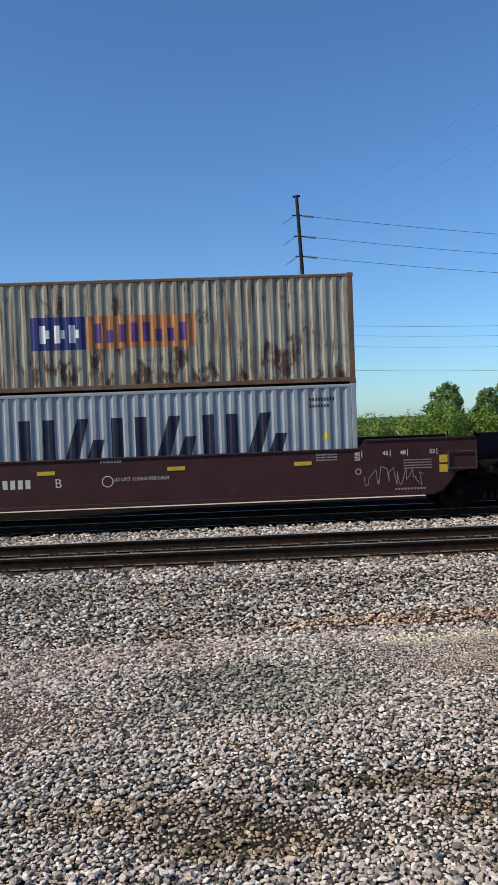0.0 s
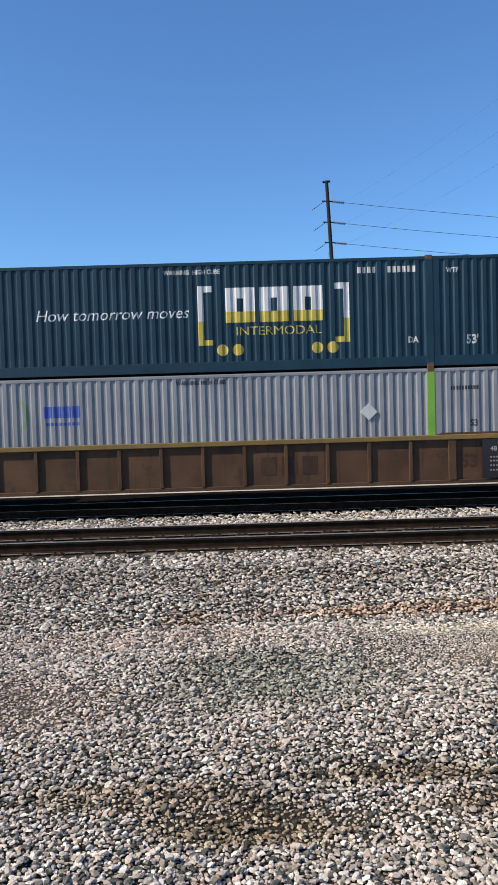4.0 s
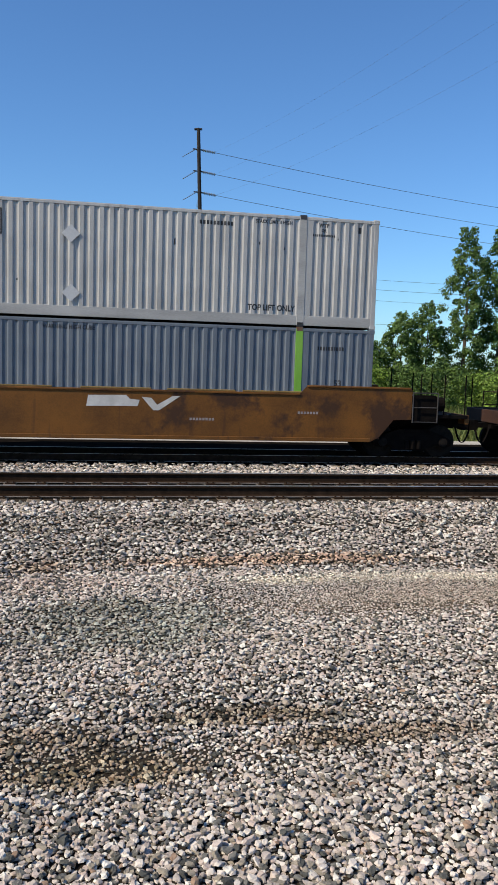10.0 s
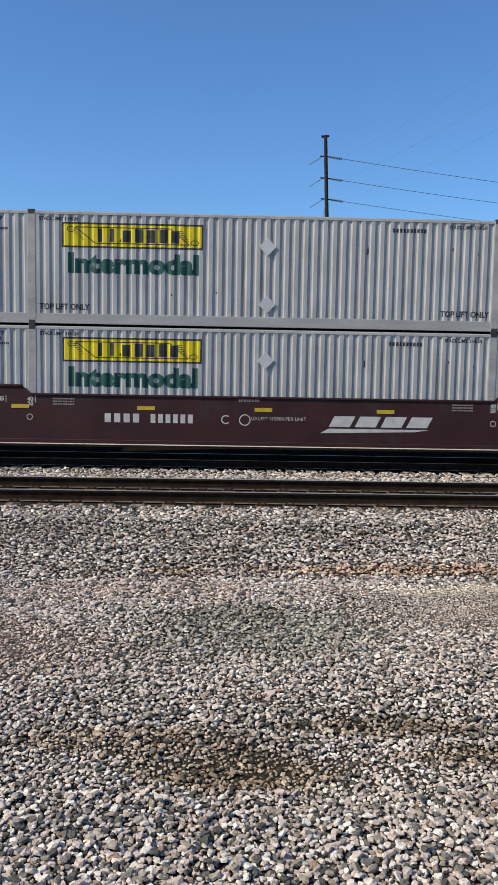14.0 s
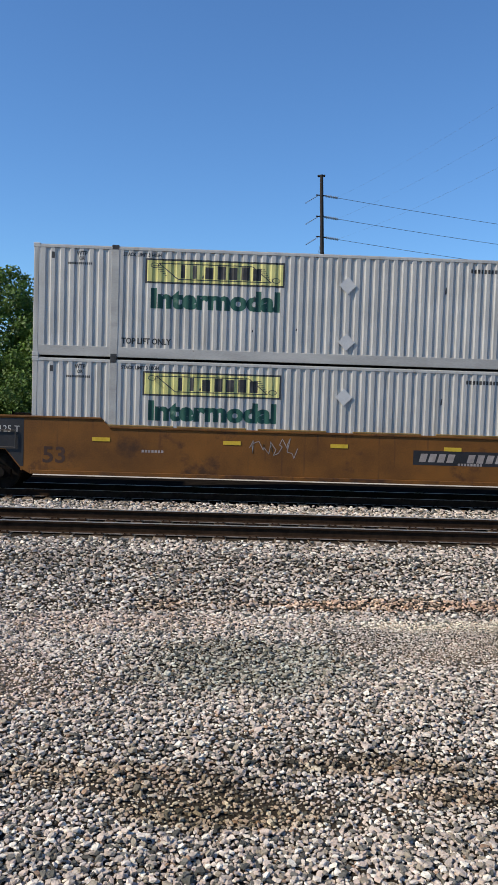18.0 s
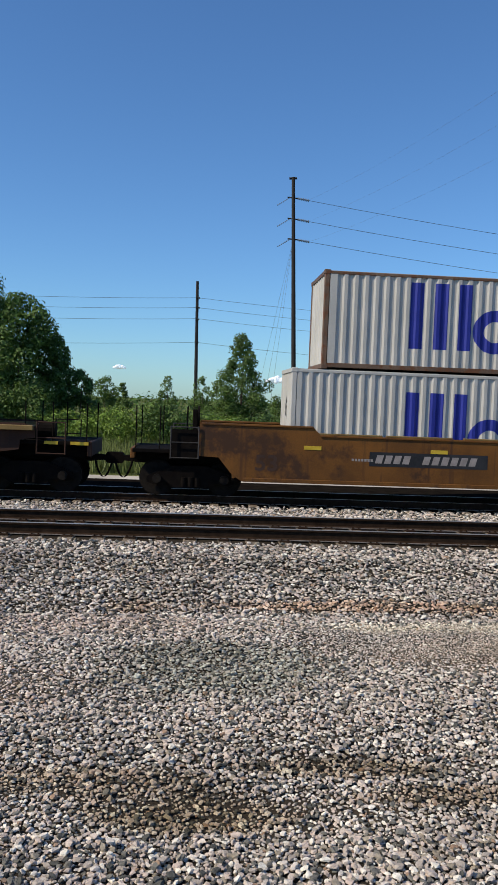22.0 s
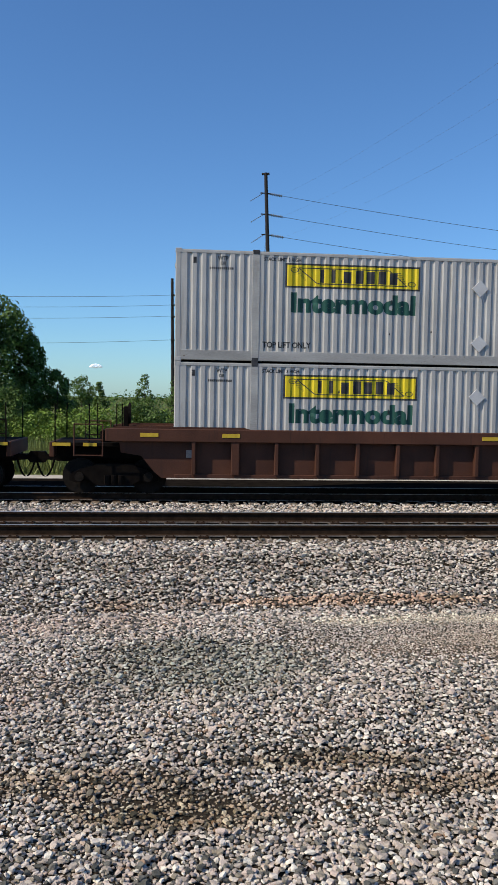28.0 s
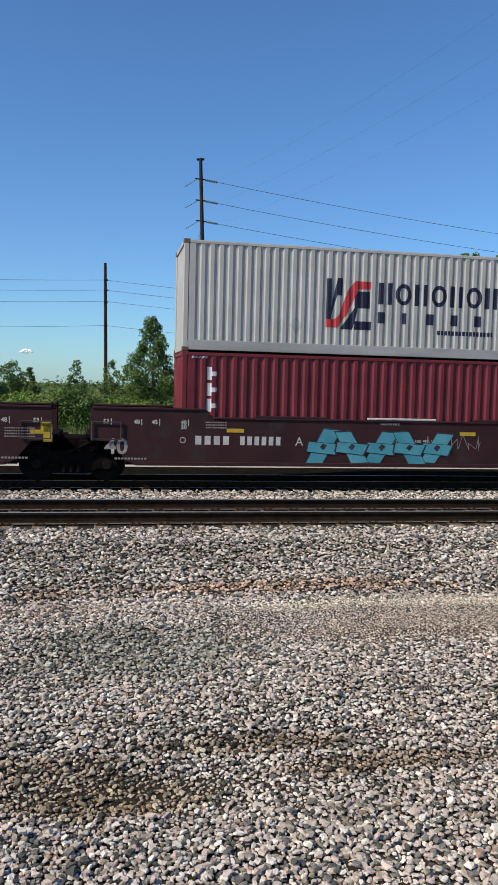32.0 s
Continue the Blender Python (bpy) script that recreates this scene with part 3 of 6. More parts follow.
# ---- plants ----
def leaves(lumps, count, size, squash=1.0):
    """Small tilted leaf clumps in the shells of many lumps: arrays of points and quads."""
    w = np.array([rx * rz for _, _, _, rx, ry, rz in lumps])
    pick = rng.choice(len(lumps), count, p=w / w.sum())
    l = np.array(lumps)[pick]
    d = rng.normal(size=(count, 3))
    d /= np.linalg.norm(d, axis=1)[:, None]
    rad = np.where(rng.random(count) < 0.12, rng.uniform(1.0, 1.22, count), rng.uniform(0.35, 1.05, count) ** 0.6)
    c = l[:, :3] + d * l[:, 3:] * rad[:, None]
    n = d * 1.0 + rng.normal(0, 0.42, (count, 3)) + np.array((0, 0, 0.35))
    n /= np.linalg.norm(n, axis=1)[:, None]
    u = np.cross(n, rng.normal(size=(count, 3)))
    u /= np.linalg.norm(u, axis=1)[:, None]
    R = np.stack([u, np.cross(n, u), n], -1)
    s = size * rng.uniform(0.6, 1.4, count)
    quad = np.array([(-0.5, 0, 0), (0, -0.32, 0.06), (0.5, 0, 0), (0, 0.32, 0.06)])
    v = np.einsum("nij,kj->nki", R, quad) * s[:, None, None] + c[:, None]
    return v.reshape(-1, 3), np.arange(4 * count).reshape(-1, 4)


def lumpy(cx, cy, z0, z1, rx, ry, n, small=0.35, cone=False):
    """Lumps that fill an uneven crown between two heights; cone: a pointed crown."""
    out = []
    for i in range(n):
        f = (i + rng.uniform(0, 1)) / n
        z = z0 + (z1 - z0) * f
        a = i * 2.4 + rng.uniform(-0.6, 0.6)
        full = min(1.0, 1.45 * (1.04 - f)) ** 0.8 * min(1.0, 0.5 + 2.5 * f) if cone else math.sqrt(max(0.06, 1 - (1.75 * f - 0.75) ** 2))
        reach = full * rng.uniform(0.35, 0.95)
        r = small * rng.uniform(0.6, 1.35) * (0.45 + 0.55 * full)
        out.append((cx + rx * reach * math.cos(a), cy + ry * reach * math.sin(a), z, r * rx, r * ry, r * rx * 0.8))
    return out


def plant(name, x, y, z1, rx, ry, count, size, material, label, category, z0=None, lumps=26, small=0.35, trunk=True, base=-0.85, cone=False):
    t = thing(name, label, category)
    t.matrix_basis = pose(x, y, base)
    z0 = 0.15 if z0 is None else z0
    ls = lumpy(0, 0, z0, z1 - base - 0.2 * rx * small * 2, rx, ry, lumps, small, cone)
    v, f = leaves(ls, count, size)
    v[:, 2] = np.maximum(v[:, 2], 0.02)
    crown = quick_mesh("crown", v, f, material, t)
    if trunk:
        bm = B()
        top = (z1 - base) * 0.8
        rod(bm, (0, 0, 0), (0.1, 0, top), 0.10 * top / 5, 8, 0.02)
        part("trunk", bm, BARK, t)
        for lx, ly, lz, *_ in ls[:6]:
            part("limb", rod(B(), (0.03, 0, lz * 0.55), (lx, ly, lz), 0.03 * top / 5, 6, 0.008), BARK, t)
    return t


# the big overgrown trees beyond the western end of the view
for x, y, z1, rx, n in ((-34, 48, 10.0, 4.5, 9000), (-29.5, 45, 9.9, 3.6, 9000), (-25.5, 47, 9.6, 3.2, 8000), (-21.0, 49, 7.4, 2.6, 6000), (-17.6, 46, 7.6, 2.6, 7000), (-15.2, 45, 8.6, 2.7, 8000),
                        (-12.4, 46, 9.3, 2.7, 9000), (-9.8, 45, 7.7, 2.4, 7000), (-7.9, 46, 5.6, 1.3, 3500)):
    plant("tree", x, y, z1, rx, rx * 0.9, int(n * 2.7), 0.175, LEAF_DARK if rng.random() < 0.7 else LEAF, "broad overgrown tree with dark green foliage", "tree", z0=0.6, lumps=95, small=0.28)
# vine-covered mounds in front of them and along the fence line
for x in np.arange(-34, 32, 2.1):
    big = -22 < x < -7
    z1 = 2.9 + rng.uniform(-0.3, 0.5) if big else 1.40 + rng.uniform(-0.2, 0.25)
    if x > 5:
        z1 = 2.45 + rng.uniform(-0.45, 0.4)
    plant("bush", x, 41.5 + rng.uniform(-1.0, 1.0), z1, 1.75, 1.4, 4600, 0.13, LEAF_LIGHT if rng.random() < 0.7 else LEAF, "low bush smothered in bright green vines", "bush", lumps=30, small=0.38, trunk=False)
for x, z1 in ((-29.0, 5.2), (-26.4, 4.9), (-23.8, 4.7), (-21.3, 5.3), (-18.9, 5.7), (-16.3, 5.3), (-13.8, 5.0), (-11.2, 4.5)):
    plant("bush", x, 43.8, z1, 1.9, 1.5, 7500, 0.165, LEAF if rng.random() < 0.6 else LEAF_LIGHT, "tall mound of bright green climbing vines", "bush", z0=1.2, lumps=44, small=0.34, trunk=False)
plant("bush", -1.6, 41.0, 1.95, 1.65, 1.4, 6500, 0.12, LEAF, "round bush smothered in green vines", "bush", lumps=40, small=0.34, trunk=False)
plant("tree", -6.5, 46, 3.6, 0.95, 0.95, 6000, 0.15, LEAF_DARK, "small dense dark green tree", "tree", z0=0.3, lumps=40, small=0.36)
plant("tree", 2.9, 50, 6.4, 2.1, 1.8, 17000, 0.14, LEAF, "young poplar tree with loose pointed green crown", "tree", z0=0.6, lumps=90, small=0.26, cone=True)
for x, z1, rx in ((-4.9, 3.2, 0.8), (-1.9, 3.7, 1.1), (0.5, 3.85, 1.1), (5.7, 2.7, 1.3)):
    plant("sapling", x, 55, z1, rx, rx, 3400, 0.12, LEAF, "slender young tree with thin grey-green leaves", "tree", z0=0.6, lumps=30, small=0.34, cone=True)
plant("tree", -8.3, 75, 4.0, 1.9, 1.6, 4500, 0.17, LEAF, "far round tree beyond the hedge", "tree", z0=0.5, lumps=40, small=0.3)
# eastern trees
for x, z1, rx, n, m in ((13.3, 4.0, 1.4, 3800, LEAF), (15.7, 3.6, 1.2, 3400, LEAF), (17.4, 5.4, 1.3, 4200, LEAF), (19.0, 6.0, 1.2, 4200, LEAF), (21.4, 10.5, 1.5, 7000, LEAF), (23.6, 10.8, 1.7, 7000, LEAF_DARK), (25.4, 12.7, 1.9, 8000, LEAF), (28.5, 11.5, 2.4, 8000, LEAF_DARK), (31.5, 9.5, 2.4, 7000, LEAF)):
    plant("tree", x, 45, z1, rx, rx, int(n * 2.2), 0.15, m, "leafy tree standing above the hedge", "tree", z0=0.4, lumps=150, small=0.22)
# distant woods
wl = [(x, 240 + rng.uniform(-20, 20), -0.8 + rng.uniform(0, 1.2), 7, 5, 2.8 + rng.uniform(0, 1.3)) for x in np.arange(-190, 190, 4.5)]
v, f = leaves(wl, 20000, 0.85)
tagged(quick_mesh("distant_woods", v, f, LEAF_DARK), "hazy line of distant woodland", "woods", kind="stuff")
# tall grass on the bank behind the tracks
n = 32000
gx3, gy3 = rng.uniform(-30, 32, n), rng.uniform(28.1, 41, n)
h = rng.uniform(0.35, 1.0, n)
a = rng.uniform(0, math.pi, n)
lean = rng.normal(0, 0.16, (n, 2))
z = ground_z(gx3, gy3)
p0 = np.stack([gx3 - 0.025 * np.cos(a), gy3 - 0.025 * np.sin(a), z], -1)
p1 = np.stack([gx3 + 0.025 * np.cos(a), gy3 + 0.025 * np.sin(a), z], -1)
p2 = np.stack([gx3 + lean[:, 0], gy3 + lean[:, 1], z + h], -1)
tagged(quick_mesh("tall_grass", np.stack([p0, p1, p2], 1).reshape(-1, 3), np.arange(3 * n).reshape(-1, 3), GRASS), "tall seeding grass on the bank", "grass", kind="stuff")

# far clouds low over the horizon
CLOUD = mat("cloud_white", (0.75, 0.77, 0.80), (0.86, 0.87, 0.88), 1.0, scale=0.02)
# a weak glow of their own lifts the clouds' shaded undersides
CLOUD.node_tree.nodes["Principled BSDF"].inputs["Emission Color"].default_value = (0.62, 0.74, 0.86, 1)
CLOUD.node_tree.nodes["Principled BSDF"].inputs["Emission Strength"].default_value = 0.4
for cx, cz, w in ((-167, 69, 27), (186, 52, 46), (222, 50, 40)):
    bm = B()
    for k in range(70):
        f = rng.uniform(-0.5, 0.5)
        up = (1 - (2 * f) ** 2) * w * 0.20
        r = w * rng.uniform(0.06, 0.12) * (1.2 - abs(f))
        bmesh.ops.create_icosphere(bm, subdivisions=2, radius=r, matrix=Matrix.Translation((f * w, rng.uniform(-4, 4), rng.uniform(0, 1) * up)))
    cl = part("cloud", bm, CLOUD, None, "", True)
    cl.matrix_basis = pose(cx, 1800, cz - 3)
    tagged(cl, "small white cloud low above the horizon", "cloud", kind="structure")

# ---- containers ----
TALL = 2.896


def paint(name, low, high, **kw):
    kw.setdefault("rough", 0.55)
    kw.setdefault("scale", 1.3)
    kw.setdefault("fine", 30.0)
    return mat(name, low, high, **kw)


WHITE = paint("grey_white_paint", (0.3294, 0.3231, 0.3114), (0.4311, 0.4221, 0.4068), streak=(0.2691, 0.2601, 0.2439), streak_at=0.57, spots=(0.2151, 0.1314, 0.0837), spot_scale=2.2, spot_at=0.72, obj=0.05)
WHITE_RAIL = paint("scuffed_grey_rail", (0.2530, 0.2475, 0.2355), (0.4140, 0.4030, 0.3855), spots=(0.1380, 0.1030, 0.0810), spot_scale=5, spot_at=0.66, stretch=(0.4, 1, 2))
GREY = paint("slate_grey_paint", (0.1014, 0.1209, 0.1479), (0.1386, 0.1581, 0.1841), streak=(0.0837, 0.0958, 0.1153))
GREY_LIGHT = paint("pale_grey_paint", (0.208, 0.215, 0.234), (0.267, 0.273, 0.293), streak=(0.169, 0.172, 0.189))
GREEN = paint("lime_green_paint", (0.150, 0.338, 0.038), (0.210, 0.413, 0.060))
FADED_LIME = paint("faded_lime", (0.17, 0.23, 0.13), (0.22, 0.30, 0.15))
NAVY = paint("dark_teal_paint", (0.0054, 0.0279, 0.0495), (0.0108, 0.0432, 0.0693), streak=(0.0162, 0.0432, 0.0648))
RUSTY_WHITE = paint("rust_streaked_cream_paint", (0.2374, 0.2263, 0.1803), (0.3404, 0.3248, 0.2576), streak=(0.125, 0.066, 0.032), streak_at=0.50, streak_scale=(16, 16, 0.7), spots=(0.0773, 0.0396, 0.0202), spot_scale=2.6, spot_at=0.575, spot_stretch=(1.1, 1.1, 0.5), low_rust=0.06)
RUST_PAINT = paint("rusted_frame_paint", (0.075, 0.042, 0.026), (0.17, 0.112, 0.075), spots=(0.13, 0.050, 0.020), spot_scale=4, spot_at=0.5)
PALE_BLUE = paint("pale_blue_grey_paint", (0.2346, 0.2622, 0.2898), (0.3036, 0.3312, 0.3588), streak=(0.1932, 0.2070, 0.2208))
MAROON = paint("dark_red_paint", (0.110, 0.013, 0.020), (0.176, 0.024, 0.031), streak=(0.088, 0.022, 0.022))
CLEAN_WHITE = paint("clean_white_paint", (0.3674, 0.3570, 0.3297), (0.4651, 0.4482, 0.4162), streak=(0.3890, 0.3674, 0.3353), spots=(0.3026, 0.1841, 0.1081), spot_scale=3, spot_at=0.73)
LOGO_YELLOW = paint("logo_yellow", (0.550, 0.420, 0.010), (0.680, 0.540, 0.020))
FADED_YELLOW = paint("faded_yellow", (0.42, 0.40, 0.14), (0.55, 0.52, 0.22))
DARK_GREEN = paint("dark_green_lettering", (0.008, 0.05, 0.04), (0.02, 0.085, 0.065))
FADED_GREEN = paint("faded_green_lettering", (0.16, 0.30, 0.25), (0.28, 0.40, 0.34))
ROYAL = paint("royal_blue_paint", (0.012, 0.02, 0.19), (0.02, 0.03, 0.26))
MID_BLUE = paint("blue_lettering", (0.04, 0.07, 0.32), (0.07, 0.11, 0.42))
NIGHT = paint("night_blue_lettering", (0.008, 0.010, 0.025), (0.02, 0.022, 0.05))
PURPLE = paint("purple_lettering", (0.06, 0.025, 0.12), (0.11, 0.05, 0.18))
ORANGE = paint("orange_panel", (0.336, 0.128, 0.048), (0.440, 0.192, 0.080), streak=(0.160, 0.072, 0.040), streak_at=0.56)
SKY_BLUE = paint("sky_blue_panel", (0.05, 0.26, 0.52), (0.08, 0.33, 0.60))
RED = paint("red_emblem", (0.40, 0.03, 0.03), (0.50, 0.05, 0.05))
SILVER = paint("silver_emblem", (0.50, 0.50, 0.50), (0.66, 0.66, 0.66))
HOLDER = paint("dull_metal_holder", (0.42, 0.42, 0.42), (0.54, 0.54, 0.54))
GOLD = paint("gold_emblem", (0.42, 0.33, 0.05), (0.55, 0.43, 0.09))
DOOR_WHITE = paint("stained_door_paint", (0.45, 0.42, 0.38), (0.66, 0.62, 0.56), streak=(0.23, 0.14, 0.08), streak_at=0.52, spots=(0.16, 0.085, 0.045), spot_scale=3, spot_at=0.64)

PROTO_MESH = {}


def once(key, make):
    """One shared mesh for alike parts."""
    if key not in PROTO_MESH:
        PROTO_MESH[key] = make()
    return PROTO_MESH[key]


def piece(name, key, make, material, parent, m=None, label=""):
    """A part whose mesh is shared by all parts of the same key."""
    def build():
        bm = make()
        me = bpy.data.meshes.new(name)
        bm.to_mesh(me)
        bm.free()
        me.materials.append(material)
        return me
    ob = new(name, once((name, key, material.name), build))
    ob.parent = parent
    if m is not None:
        ob.matrix_basis = m
    if label:
        ob["label"] = label
    return ob


def sheet(bk, face, z0, z1):
    bm = B()
    low = [bm.verts.new((x, face + d, z0)) for x, d in bk]
    top = [bm.verts.new((x, face + d, z1)) for x, d in bk]
    for i in range(len(bk) - 1):
        bm.faces.new((low[i], low[i + 1], top[i + 1], top[i]))
    return bm


def side_breaks(length, kind):
    h = length / 2
    if length > 15:
        p = 5.99
        a = breaks(kind, -h + 0.13, -p - 0.10)
        b = breaks(kind, -p + 0.10, p - 0.10)
        c = breaks(kind, p + 0.10, h - 0.13)
        return a + b + c
    return breaks(kind, -h + 0.15, h - 0.15)


def container(label, length, kind, body, frame_paint, post_paint, group, casting=None, rail=None, door=None, TALL=TALL):
    """A closed box: corrugated walls, rails, posts, castings, a front wall and doors. Its origin is the middle of its base."""
    t = thing("shipping_container", label, "container", group)
    h, w = length / 2, 1.219 if length < 15 else 1.295
    lower = 0.16 if kind == "iso" else 0.30
    bk = side_breaks(length, kind)
    key = (length, kind, TALL)
    half = pose(0, 0, 0, 0, 0, 180)
    rail, door, casting = rail or frame_paint, door or body, casting or frame_paint
    for m in (None, half):
        piece("side_wall", key, lambda: sheet(bk, -w + 0.006, lower - 0.01, TALL - 0.08), body, t, m)
        piece("bottom_rail", key, lambda: box(B(), -h + 0.06, h - 0.06, -w + 0.002, -w + 0.07, 0.04, lower, 0.008), rail, t, m)
        piece("top_rail", key, lambda: box(B(), -h + 0.06, h - 0.06, -w, -w + 0.07, TALL - 0.11, TALL - 0.035, 0.008), frame_paint, t, m)
        for s in (-1, 1):
            piece("corner_post", (key, s), lambda: box(B(), s * (h - 0.075) - 0.065, s * (h - 0.075) + 0.065, -w, -w + 0.14, 0.10, TALL - 0.10, 0.012), frame_paint, t, m)
            if length > 15:
                piece("lift_post", (key, s), lambda: box(B(), s * 5.99 - 0.10, s * 5.99 + 0.10, -w - 0.004, -w + 0.07, 0.05, TALL - 0.05, 0.006), post_paint, t, m)
            for z in (0.0, TALL - 0.118):
                piece("corner_casting", (key, s, z), lambda: box(B(), s * (h - 0.08) - 0.085, s * (h - 0.08) + 0.085, -w - 0.005, -w + 0.16, z, z + 0.118, 0.012), casting, t, m)
                if length > 15:
                    piece("lift_casting", (key, s, z), lambda: box(B(), s * 5.99 - 0.09, s * 5.99 + 0.09, -w - 0.008, -w + 0.15, z + (0.004 if z else 0), z + 0.13, 0.012), INK if body is WHITE else RUST_PAINT, t, m)
    piece("roof", key, lambda: box(B(), -h + 0.05, h - 0.05, -w + 0.03, w - 0.03, TALL - 0.06, TALL - 0.02), body, t)
    piece("base", key, lambda: box(B(), -h + 0.05, h - 0.05, -w + 0.08, w - 0.08, 0.03, 0.14), BLACK, t)
    # the front wall faces backwards along the train, the doors forwards
    if kind == "iso":
        def front():
            b2 = [(x, d) for x, d in breaks("iso", -w + 0.14, w - 0.14)]
            bm = sheet(b2, 0, 0.14, TALL - 0.10)
            bmesh.ops.transform(bm, matrix=pose(-h + 0.03, 0, 0, 0, 0, -90), verts=bm.verts)
            return bm
    else:
        def front():
            return box(B(), -h + 0.045, -h + 0.08, -w + 0.13, w - 0.13, 0.12, TALL - 0.10)
    wall = piece("front_wall", key, front, door, t)
    if kind != "iso" and length > 15:
        for i in range(7):
            z = 0.62 + i * 0.235
            piece("wall_rib", (key, i), lambda: box(B(), -h + 0.010, -h + 0.044, -w + 0.22, w - 0.22, z, z + 0.12, 0.012), door, wall)
    for s in (-1, 1):
        leaf = piece("door", (key, s), lambda: box(B(), h - 0.07, h - 0.03, (s - 1) / 2 * (w - 0.14) + 0.008, (s + 1) / 2 * (w - 0.14) - 0.008, 0.16, TALL - 0.12, 0.008), door, t)
        for y in (0.22, 0.72):
            piece("lock_rod", (key, s, y), lambda: rod(B(), (h - 0.008, s * y, 0.12), (h - 0.008, s * y, TALL - 0.10), 0.02, 8), RUST_PAINT, leaf)
            piece("door_handle", (key, s, y), lambda: box(B(), h - 0.012, h + 0.012, s * y - 0.28, s * y, 1.05, 1.09), RUST_PAINT, leaf)
        for z in (0.45, 1.1, 1.8, 2.45):
            piece("hinge", (key, s, z), lambda: box(B(), h - 0.05, h - 0.005, s * (w - 0.12) - 0.07, s * (w - 0.12) + 0.05, z, z + 0.12), door, leaf)
    piece("door_sill", key, lambda: box(B(), h - 0.12, h - 0.01, -w + 0.12, w - 0.12, 0.02, 0.15), frame_paint, t)
    piece("door_header", key, lambda: box(B(), h - 0.12, h - 0.01, -w + 0.12, w - 0.12, TALL - 0.11, TALL - 0.01), frame_paint, t)
    piece("front_sill", key, lambda: box(B(), -h + 0.01, -h + 0.12, -w + 0.12, w - 0.12, 0.02, 0.13), frame_paint, t)
    piece("front_header", key, lambda: box(B(), -h + 0.01, -h + 0.12, -w + 0.12, w - 0.12, TALL - 0.11, TALL - 0.01), frame_paint, t)
    return t, bk, -w + 0.006


SPLIT = {"number_bars": "number_bar", "emblem": "emblem_shape", "purple_emblem": "emblem_shape", "navy_emblem": "emblem_shape", "white_emblem": "emblem_shape", "placard_ghosts": "placard_ghost", "panel_emblem": "emblem_block"}
FIGURES = {}


def figures(key, make):
    """The separate shapes of a flat figure, each as points and faces."""
    if key not in FIGURES:
        bm = make()
        bmesh.ops.remove_doubles(bm, verts=bm.verts, dist=0.0005)
        left, out = set(bm.faces), []
        while left:
            todo, group = [left.pop()], []
            while todo:
                f = todo.pop()
                group.append(f)
                for v in f.verts:
                    for g in v.link_faces:
                        if g in left:
                            left.discard(g)
                            todo.append(g)
            group.sort(key=lambda f: f.index)
            vs = sorted({v for f in group for v in f.verts}, key=lambda v: v.index)
            at = {v: i for i, v in enumerate(vs)}
            out.append(([tuple(v.co) for v in vs], [[at[v] for v in f.verts] for f in group]))
        out.sort(key=lambda o: min(p[0] for p in o[0]))
        bm.free()
        FIGURES[key] = out
    return FIGURES[key]


def figure(shape):
    bm = B()
    vs = [bm.verts.new(p) for p in shape[0]]
    for f in shape[1]:
        bm.faces.new([vs[i] for i in f])
    return bm


def on_side(t, name, key, make, material, bk, face, lift=0.003, label=""):
    if name in SPLIT:
        for i, shape in enumerate(figures((name, key, material.name), make)):
            ob = piece(SPLIT[name], (name, key, i), lambda: lay(figure(shape), bk, face, lift), material, t, None, label)
        return ob
    return piece(name, key, lambda: lay(make(), bk, face, lift), material, t, None, label)


def stencil_set(t, bk, face, ink, key, texts, rows=(), lift=0.003):
    """Stencilled notes, one part each: texts of (text, x, z, height), rows of (x, z, height, count, width) as plain bars."""
    for i, (text, x, z, height) in enumerate(texts):
        on_side(t, "stencil_note", (key, i), lambda: words(text, x, z, height, 0.86, bold=0.05 * height), ink, bk, face, lift)
    for i, (x, z, height, count, width) in enumerate(rows):
        on_side(t, "number_bars" if height > 0.06 else "fine_print", (key, i), lambda: bars(B(), x, z, height, count, width, 0.5), ink, bk, face, lift)


def small_print(t, bk, face, ink, key):
    stencil_set(t, bk, face, ink, key, (("TOP LIFT ONLY", -5.16, 0.40, 0.145), ("TOP LIFT ONLY", 5.20, 0.40, 0.145), ("STACK LIMIT 3 HIGH", -5.30, 2.64, 0.085), ("STACK LIMIT 3 HIGH", 5.20, 2.64, 0.085),
                                     ("WTP", -6.85, 2.62, 0.10), ("WTP", 6.55, 2.62, 0.10), ("OR", -6.85, 2.50, 0.08), ("OR", 6.55, 2.50, 0.08)),
             ((3.25, 2.52, 0.10, 10, 0.06), (-7.20, 2.38, 0.06, 12, 0.035), (6.25, 2.38, 0.06, 12, 0.035)))
    for x in (-7.58, 7.54):
        on_side(t, "slot", (key, x), lambda: bar(B(), x - 0.04, x + 0.04, 2.52, 2.68), ink, bk, face)


def merge(bm, other):
    me = bpy.data.meshes.new("tmp")
    other.to_mesh(me)
    other.free()
    bm.from_mesh(me)
    bpy.data.meshes.remove(me)
    return bm


